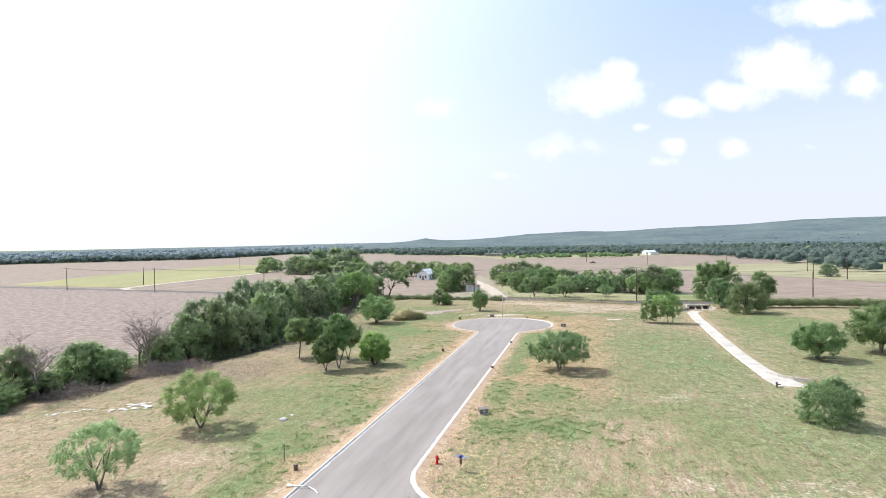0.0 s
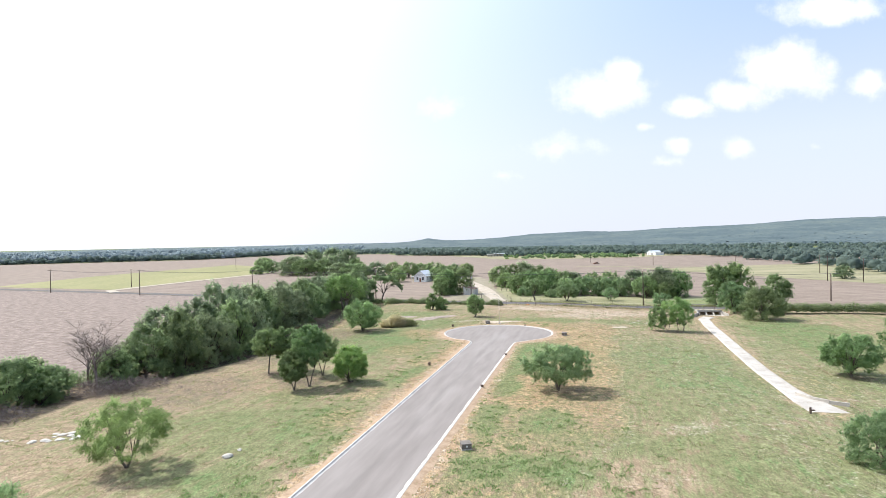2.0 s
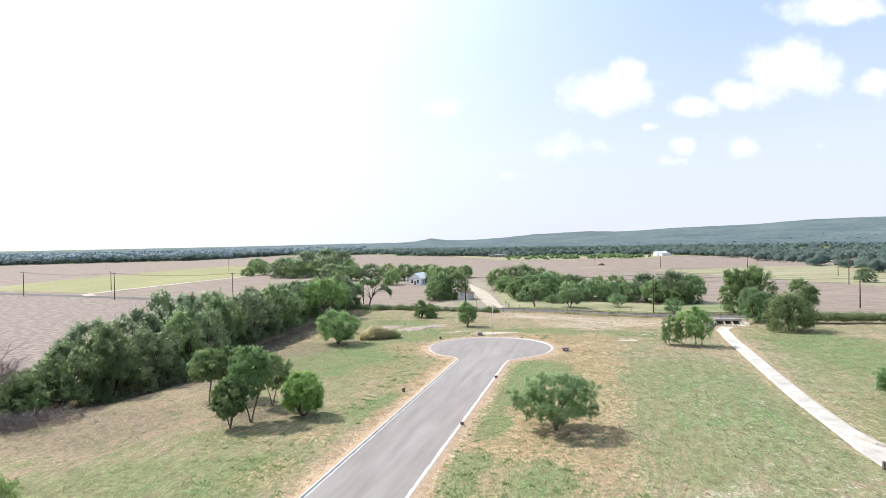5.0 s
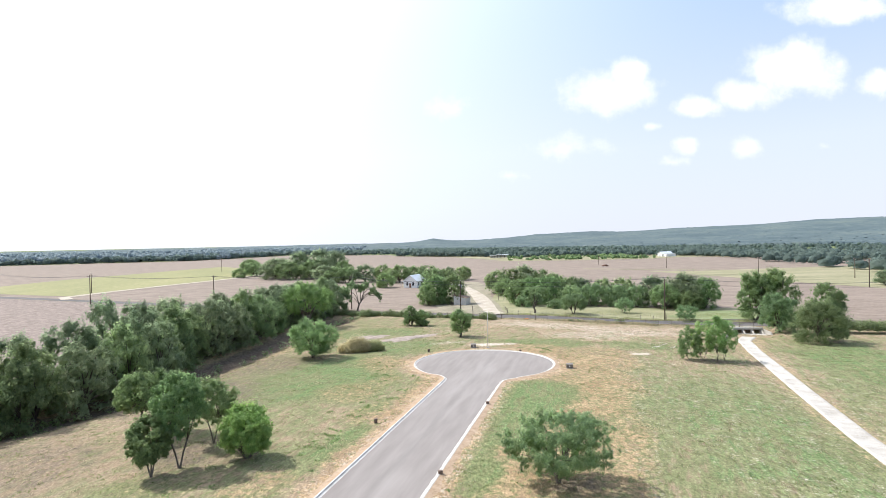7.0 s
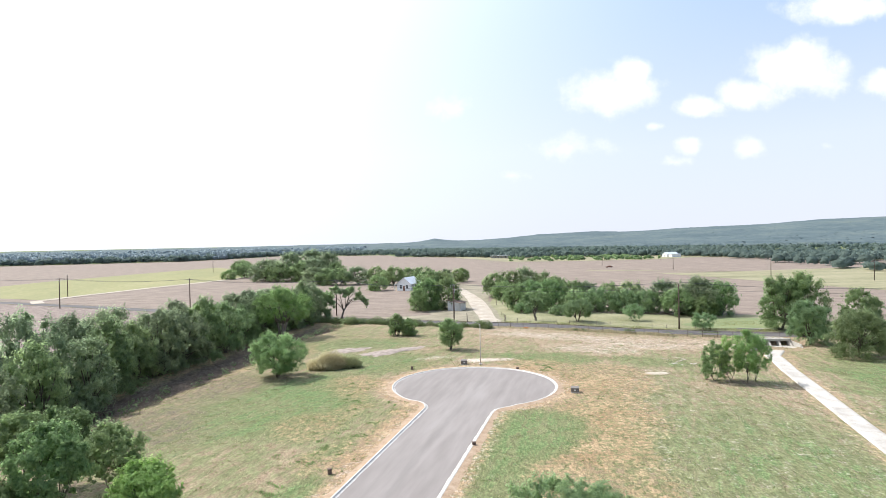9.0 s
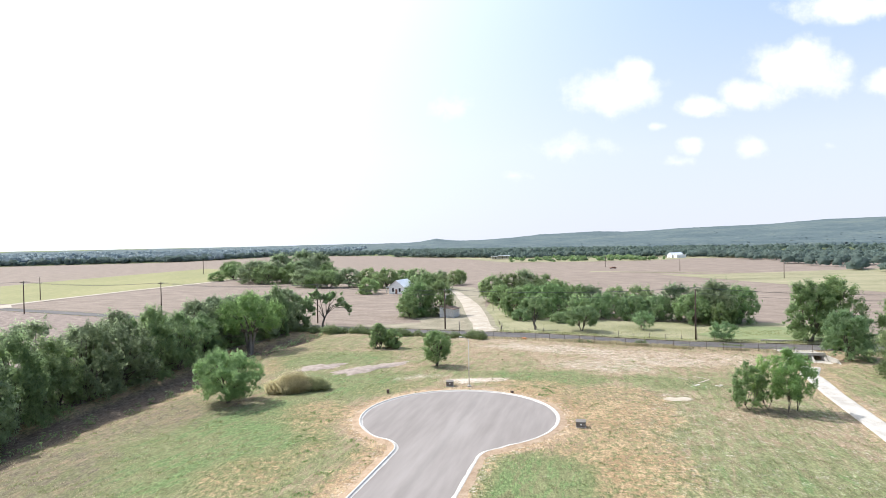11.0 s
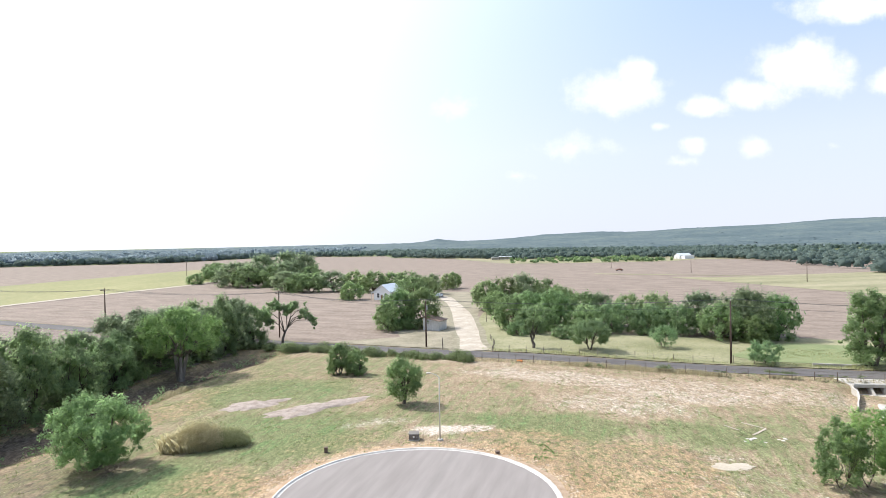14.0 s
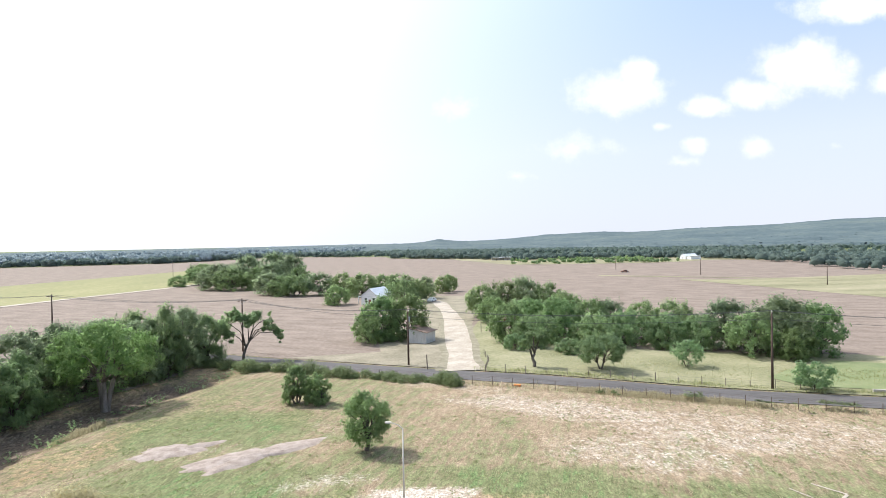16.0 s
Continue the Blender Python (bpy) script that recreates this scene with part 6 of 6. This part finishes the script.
pav = thing("open_barn", pose(59, 704, 0, 0, 0, 5) @ Matrix.Scale(.74, 4), "long dark open-sided barn below the woods", "barn")
part("roof", box(bmesh.new(), -2, -5, 4.0, 15, 6, 4.5, .05), METALROOF, pav)
part("side_roof", box(bmesh.new(), -13, -3.5, 3.3, -2.2, 5, 3.7, .05), TIN, pav, "weathered lower roof")
part("back_wall", box(bmesh.new(), -12.5, 4.6, 0, 14.5, 4.9, 3.4), TIN, pav)
for x in (-12, -7, -2, 3, 8.5, 14):
    part("post", box(bmesh.new(), x - .2, -3.2, 0, x + .2, -2.8, 4.0), DARK, pav)
for x, y, w in ((-262, 1420, 16), (-205, 1440, 10)):
    far_b = thing("distant_barn", pose(x, y, 0 if x < 0 else -.8), "small white barn far across the fields", "barn", "distant barns")
    part("walls", gable(bmesh.new(), w, 12, 3.5, 5.5), WHITEWALL, far_b)
    for s in (-1, 1):
        part("roof", roof_half(w, 12, 3.5, 5.5, s, .4, .2), METALROOF, far_b)


def car(x, y, z, heading, paint, label):
    top = thing("car", pose(x, y, z, 0, 0, heading), label, "car")
    bm = bmesh.new()
    prof = [(-2.2, .35), (-2.2, .85), (-1.3, .95), (-.7, 1.45), (.9, 1.45), (1.5, .98), (2.2, .85), (2.25, .35)]
    rows = [[bm.verts.new((px, s * (.85 if pz < 1.2 else .7), pz)) for px, pz in prof] for s in (-1, 1)]
    for i in range(len(prof) - 1):
        bm.faces.new((rows[0][i], rows[0][i + 1], rows[1][i + 1], rows[1][i]))
    bm.faces.new((rows[0][0], rows[0][-1], rows[1][-1], rows[1][0]))
    for r in rows:
        bm.faces.new(r)
    part("body", bm, paint, top)
    for s in (-1, 1):
        part("window", box(bmesh.new(), -.75, s * .79 - .02, 1.0, 1.0, s * .79 + .02, 1.36), GLASS, top)
        for wx in (-1.4, 1.45):
            wheel = part("wheel", tube(bmesh.new(), [(wx, s * .7, .33), (wx, s * .9, .33)], [.33, .33], 12), DARK, top)
            part("rim", tube(bmesh.new(), [(wx, s * .9, .33), (wx, s * .915, .33)], [.2, .18], 10), STEEL, wheel, "grey rim")


car(9.0, 305, .1, 70, WHITEWALL, "white car parked by the farmhouse drive")
car(118, 470, -.6, 5, BROWN, "dark brown car on a track across the fields")


# dead trees, brush, tall grass, tufts ---------------------------------------------------------
def dead_tree(x, y, h, r, seed, label, count=9):
    rng = np.random.default_rng(seed)
    top = thing("dead_tree", pose(x, y, 0, 0, 0, seed * 40), label, "dead tree", "dead trees")
    bm = bmesh.new()
    part("trunk", tube(bm, [(0, 0, -.3), (.1, 0, h * .25), (-.1, .1, h * .5)], [.24, .17, .12], 8), DEADWOOD, top, smooth=True)
    for k in range(count):
        a = rng.random() * math.tau
        base = Vector((0, 0, h * (.22 + .28 * rng.random())))
        tip = Vector((math.cos(a) * r * (.5 + .5 * rng.random()), math.sin(a) * r * (.5 + .5 * rng.random()), h * (.55 + .45 * rng.random())))
        bm = bmesh.new()
        m1 = base.lerp(tip, .4) + Vector((rng.normal() * .3, rng.normal() * .3, .3))
        m2 = base.lerp(tip, .75) + Vector((rng.normal() * .3, rng.normal() * .3, .2))
        tube(bm, [base, m1, m2, tip], [.075, .048, .03, .01], 5)
        for j in range(10):
            s = [m1, m2, tip][j % 3].lerp(m2, .4 * rng.random())
            e = s + Vector((rng.normal(), rng.normal(), .5 + rng.random() * .8)) * (.14 * h)
            tube(bm, [s, s.lerp(e, .5) + Vector((rng.normal() * .1, rng.normal() * .1, 0)), e], [.026, .017, .007], 4)
            for _ in range(4):
                e2 = s.lerp(e, .5) + Vector((rng.normal(), rng.normal(), .4 + rng.random())) * (.08 * h)
                tube(bm, [s.lerp(e, .5), e2], [.013, .005], 3)
        part("limb", bm, DEADWOOD, top)


dead_tree(-53.2, 77.0, 8.2, 3.0, 1, "bare grey dead tree in the tree line")
dead_tree(-47.2, 94, 8.8, 3.8, 2, "bare grey dead tree above a brush pile", 12)
dead_tree(-50, 97, 7.5, 3.0, 5, "bare grey dead tree in the tree line", 8)


def brush_pile(x, y, r, h, n, seed, label):
    rng = np.random.default_rng(seed)
    bm = bmesh.new()
    for k in range(n):
        a, q = rng.random() * math.tau, r * rng.random() ** .6
        p = Vector((math.cos(a) * q * 1.5, math.sin(a) * q, h * rng.random() * (1 - q / r * .7)))
        d = Vector((rng.normal(), rng.normal(), rng.normal() * .45 + .1)).normalized() * (.7 + rng.random())
        tube(bm, [p, p + d * .5 + Vector((0, 0, .08)), p + d], [.03, .022, .008], 3, False)
    ob = new("brushwood", bake("brushwood", bm, DEADWOOD))
    ob.matrix_basis = pose(x, y, 0, 0, 0, 25)
    tagged(ob, label, "brush", kind="stuff")


brush_pile(-45.4, 91.6, 3.2, 2.2, 700, 1, "heap of grey dead branches below the trees")
brush_pile(-41.8, 94.6, 2.9, 1.5, 520, 2, "low heap of brown dead twigs")
brush_pile(-50.4, 79.3, 3.0, 1.9, 560, 3, "heap of grey dead branches round a dead tree")
brush_pile(-36.0, 129.5, 1.4, .7, 120, 4, "small heap of bare twigs")


def blades(rng, n, place, h, w):
    """Bent grass blades: place gives x, y and a height factor."""
    v = np.zeros((n, 4, 3))
    xy, k = place(rng, n)
    a = rng.random(n) * math.tau
    lean = rng.normal(size=(n, 2)) * .22
    hh = h * k * (.6 + .6 * rng.random(n))
    z0 = np.array([ground_z(x, y) for x, y in xy])
    side = np.stack([np.cos(a), np.sin(a)], 1) * (w * (.6 + .8 * rng.random(n)))[:, None]
    v[:, 0, :2], v[:, 1, :2] = xy - side, xy + side
    v[:, 0, 2] = v[:, 1, 2] = z0 - .03
    v[:, 2, :2] = xy + lean * hh[:, None] * .5 + side * .8
    v[:, 2, 2] = z0 + hh * .65
    v[:, 3, :2] = xy + lean * hh[:, None] * 1.1
    v[:, 3, 2] = z0 + hh
    return v.reshape(-1, 3), np.arange(n * 4).reshape(-1, 4)


def growth(name, n, place, h, w, material, label, category, seed, kind="stuff"):
    v, f = blades(np.random.default_rng(seed), n, place, h, w)
    return tagged(new(name, raw(name, v, f, material)), label, category, kind=kind)


def in_spot(cx, cy, rx, ry, turn=0.0):
    def place(rng, n):
        a, q = rng.random(n) * math.tau, rng.random(n) ** .5
        x, y = np.cos(a) * q * rx, np.sin(a) * q * ry
        c, s = math.cos(turn), math.sin(turn)
        xy = np.stack([cx + x * c - y * s, cy + x * s + y * c], 1)
        lump = np.array([.85 + .7 * noise.noise(Vector((u * .9, v * .9, 6))) for u, v in xy])
        return xy, (1.1 - .5 * q ** 2) * lump
    return place


def beside(line, off, width):
    sh = shift(line, off)
    seg = np.array([math.hypot(b[0] - a[0], b[1] - a[1]) for a, b in zip(sh, sh[1:])])

    def place(rng, n):
        i = rng.choice(len(seg), n, p=seg / seg.sum())
        u = rng.random(n)
        a, b = np.array(sh)[i], np.array(sh)[i + 1]
        xy = a + (b - a) * u[:, None] + rng.normal(size=(n, 2)) * width
        lump = np.array([.55 + .9 * max(0, noise.noise(Vector((x * .35, y * .35, 3)))) + .3 * (noise.noise(Vector((x * .09, y * .09, 8))) > 0) for x, y in xy])
        return xy, lump
    return place


rng = np.random.default_rng(41)
spots_a = [(-9.6 + math.cos(a) * q * 3.2, 149.4 + math.sin(a) * q * 1.4 + math.cos(a) * q * .6, (1.25 - .75 * q) * (.75 + .5 * rng.random())) for a, q in zip(np.arange(60) * 2.4, np.sqrt(np.arange(60) / 60))]
growth("tall_grass", 3000, in_spot(-10.3, 149.2, 3.0, 1.7, .2), 1.7, .014, STRAW, "clump of tall dry tan grass", "grass", 1)
growth("tall_grass", 1800, in_spot(-23.6, 172.5, 4.2, 1.3, 1.3), .7, .04, DRYGRASS, "dry tan grass below the tree line", "grass", 3)
south = [p for p in COUNTY if -45 < p[0] < 85]


def hedge(name, spots, n, size, material, label, seed, rise=.55):
    """Low tangled bushes: clumps at x, y, radius."""
    rng = np.random.default_rng(seed)
    c = np.array([(x, y, ground_z(x, y) + r * rise) for x, y, r in spots])
    v, f = leaf_cloud(rng, c, np.array([r for *_, r in spots]), n, size, .9, .5, heart=np.array([c[:, 0].mean(), c[:, 1].mean(), -30.0]))
    v[:, 2] = np.maximum(v[:, 2], -1.9)
    return tagged(new(name, raw(name, v, f, material)), label, "bushes", kind="stuff")


rng = np.random.default_rng(19)
REEDS = [(84, 164.5), (92, 166), (104, 165), (118, 160), (140, 152)]
hedge("roadside_reeds", [(x + rng.normal() * .5, y + rng.normal() * .7, .8 + .5 * rng.random()) for x, y in along(REEDS, .3)], 40000, .15, REED, "dense row of tall green reeds by the road", 4, 1.4)
hedge("green_clump", [(-6.8 + math.cos(a) * q * 2.0, 150.2 + math.sin(a) * q * 1.3, (.95 - .5 * q) * (.75 + .5 * rng.random())) for a, q in zip(np.arange(30) * 2.4, np.sqrt(np.arange(30) / 30))], 12000, .075, MEADOW, "leafy mass of tall green grass", 9, 1.2)
hedge("dry_clump", spots_a, 26000, .08, STRAW, "leafy mass of tall dry tan grass", 8, 1.25)
rng = np.random.default_rng(17)
spots = []
for x, y in along(shift([p for p in south if p[0] < 26], -5.6), .55):
    if noise.noise(Vector((x * .13, y * .13, 4))) > -.6:
        rise_ = 1 + noise.noise(Vector((x * .3, y * .3, 2)))
        spots.append((x + rng.normal() * .4, y + rng.normal() * .7, (.45 + .6 * rng.random()) * rise_))
        if rng.random() < .6:
            spots.append((x + rng.normal() * .4, y + 1.1 + rng.normal() * .5, (.25 + .5 * rng.random()) * rise_))
for x, y in along(shift([p for p in south if p[0] > 20], -5.6), 1.1):
    if noise.noise(Vector((x * .2, y * .2, 9))) > .1:
        spots.append((x + rng.normal() * .3, y + rng.normal() * .5, .25 + .3 * rng.random()))
for x, y in ((63.5, 179.5), (64.4, 179.0), (65.3, 178.6), (62.6, 179.9), (48, 183.6), (49, 183.4)):
    spots.append((x, y, .75))
hedge("verge_weeds", spots, 75000, .11, REED, "dusty green weeds tangled along the fence", 5)
spots = []
for x, y in along(TREELINE, .9):
    for k in range(2):
        q = 1.2 + 3.6 * rng.random()
        if y > 96 and rng.random() < .3:
            spots.append((x + q, y + rng.normal() * .8, .35 + .6 * rng.random()))
        spots.append((x - 4 - 3 * rng.random(), y + rng.normal(), .7 + .7 * rng.random()))
hedge("undergrowth", spots, 30000, .16, LEAF["oak"], "dark undergrowth below the tree line", 6)
growth("verge_grass", 4500, beside(south, -5.0, .8), .5, .035, DRYGRASS, "dry grass along the fence", "grass", 6)
growth("verge_grass", 7000, beside([p for p in south if 20 < p[0] < 60], -4.4, .8), .4, .03, DRYGRASS, "dry grass on the road's verge", "grass", 16)
growth("verge_grass", 4200, beside([p for p in south if p[0] > 15], 4.6, .7), .5, .05, MEADOW, "dry grass along the far fence", "grass", 7)
growth("meadow_grass", 6000, in_spot(52, 203, 26, 9, -.25), .34, .035, MEADOW, "long pale grass in the meadow", "grass", 8)
growth("meadow_weeds", 5200, in_spot(78, 196, 13, 6.5, -.2), .4, .05, MEADOW, "lush green weeds by the road", "weeds", 9)


def on_lot(keep):
    """Loose tufts over the lot where the cover layer suits."""
    def place(rng, n):
        out = []
        while len(out) < n:
            x, y = -50 + 140 * rng.random(), 44 + 140 * rng.random() ** 1.1
            p = Vector((x, y, 0)) - C0
            if abs(p.dot(NRM)) < HALF + .5 and p.dot(U) < 60 or (Vector((x, y, 0)) - BULB).length < BULB_R + .5 or near_line(CHANNEL, x, y) < 2.4 or near_line(TREELINE, x, y) < 3 or x < -58 + (y - 70) * .25:
                continue
            if noise.noise(Vector((x * .3, y * .3, keep))) + .5 * noise.noise(Vector((x * 1.1, y * 1.1, keep))) > .05:
                out.append((x, y))
        return np.array(out), .6 + .8 * np.random.default_rng(3).random(n)
    return place


def tufted(keep, blades_each, spread_by):
    """Tussocks: a handful of blades round each loose spot."""
    base = on_lot(keep)

    def place(rng, n):
        xy, k = base(rng, n // blades_each)
        return np.repeat(xy, blades_each, 0) + rng.normal(size=(len(xy) * blades_each, 2)) * spread_by, np.repeat(k, blades_each)
    return place


growth("grass_tufts", 60000, tufted(2.0, 5, .16), .085, .05, TUFT, "small green grass tufts in the pasture", "grass", 21)
growth("dry_tufts", 60000, tufted(5.0, 5, .16), .09, .045, DRYGRASS, "small straw-coloured grass tufts in the pasture", "grass", 22)

def weed_patch(spots):
    """Low leafy weeds in scattered clusters: centre, half sizes and how many clusters."""
    def place(rng, n):
        at = []
        for cx, cy, rx, ry, k in spots:
            at += [(cx + rng.normal() * rx * .8, cy + rng.normal() * ry * .8, .2 + .35 * rng.random()) for _ in range(k)]
        def off_road(x, y):
            p = Vector((x, y, 0)) - C0
            return abs(p.dot(NRM)) > HALF + 1.3 and (p + C0 - BULB).length > BULB_R + 1.3
        at = [q for q in at if off_road(q[0], q[1])]
        at = np.array(at)[rng.integers(0, len(at), n)]
        return at[:, :2] + rng.normal(size=(n, 2)) * at[:, 2:] * .6, .5 + at[:, 2]
    return place


growth("broadleaf_weeds", 7000, weed_patch([(5, 62, 3, 3.5, 36), (10, 63.5, 4, 4, 44), (13.5, 61, 4, 4.5, 40), (7, 77, 2, 8, 40), (13, 74, 4, 6, 25), (-9.5, 68.7, 1.4, 6, 45), (-12.5, 78, 2, 8, 35), (-16.8, 52, 3, 6, 35), (-5, 101, 1.3, 5, 22), (-1.8, 113, 1.2, 5, 16), (24.6, 147.5, 1.2, 2.5, 12), (-1, 128, 3, 6, 20), (-14, 60, 3, 4, 25)]), .15, .07, WEED, "green broadleaf weeds along the kerb", "weeds", 31)

hose = thing("white_pipe", pose(-12.1, 48.0, .16, 0, 0, 0), "loose white plastic pipe lying over the kerb", "pipe")
part("pipe", tube(bmesh.new(), [(-1.0, .3, -.08), (-.5, .05, .04), (.1, 0, .06), (.7, -.05, -.02), (1.3, -.5, -.1), (1.7, -1.2, -.1)], [.06] * 6, 8), WHITEWALL, hose, smooth=True)
part("sleeve", tube(bmesh.new(), [(-1.1, .35, -.06), (-.9, .25, 0), (-.6, .1, .05)], [.1, .13, .1], 8), WHITEWALL, hose)
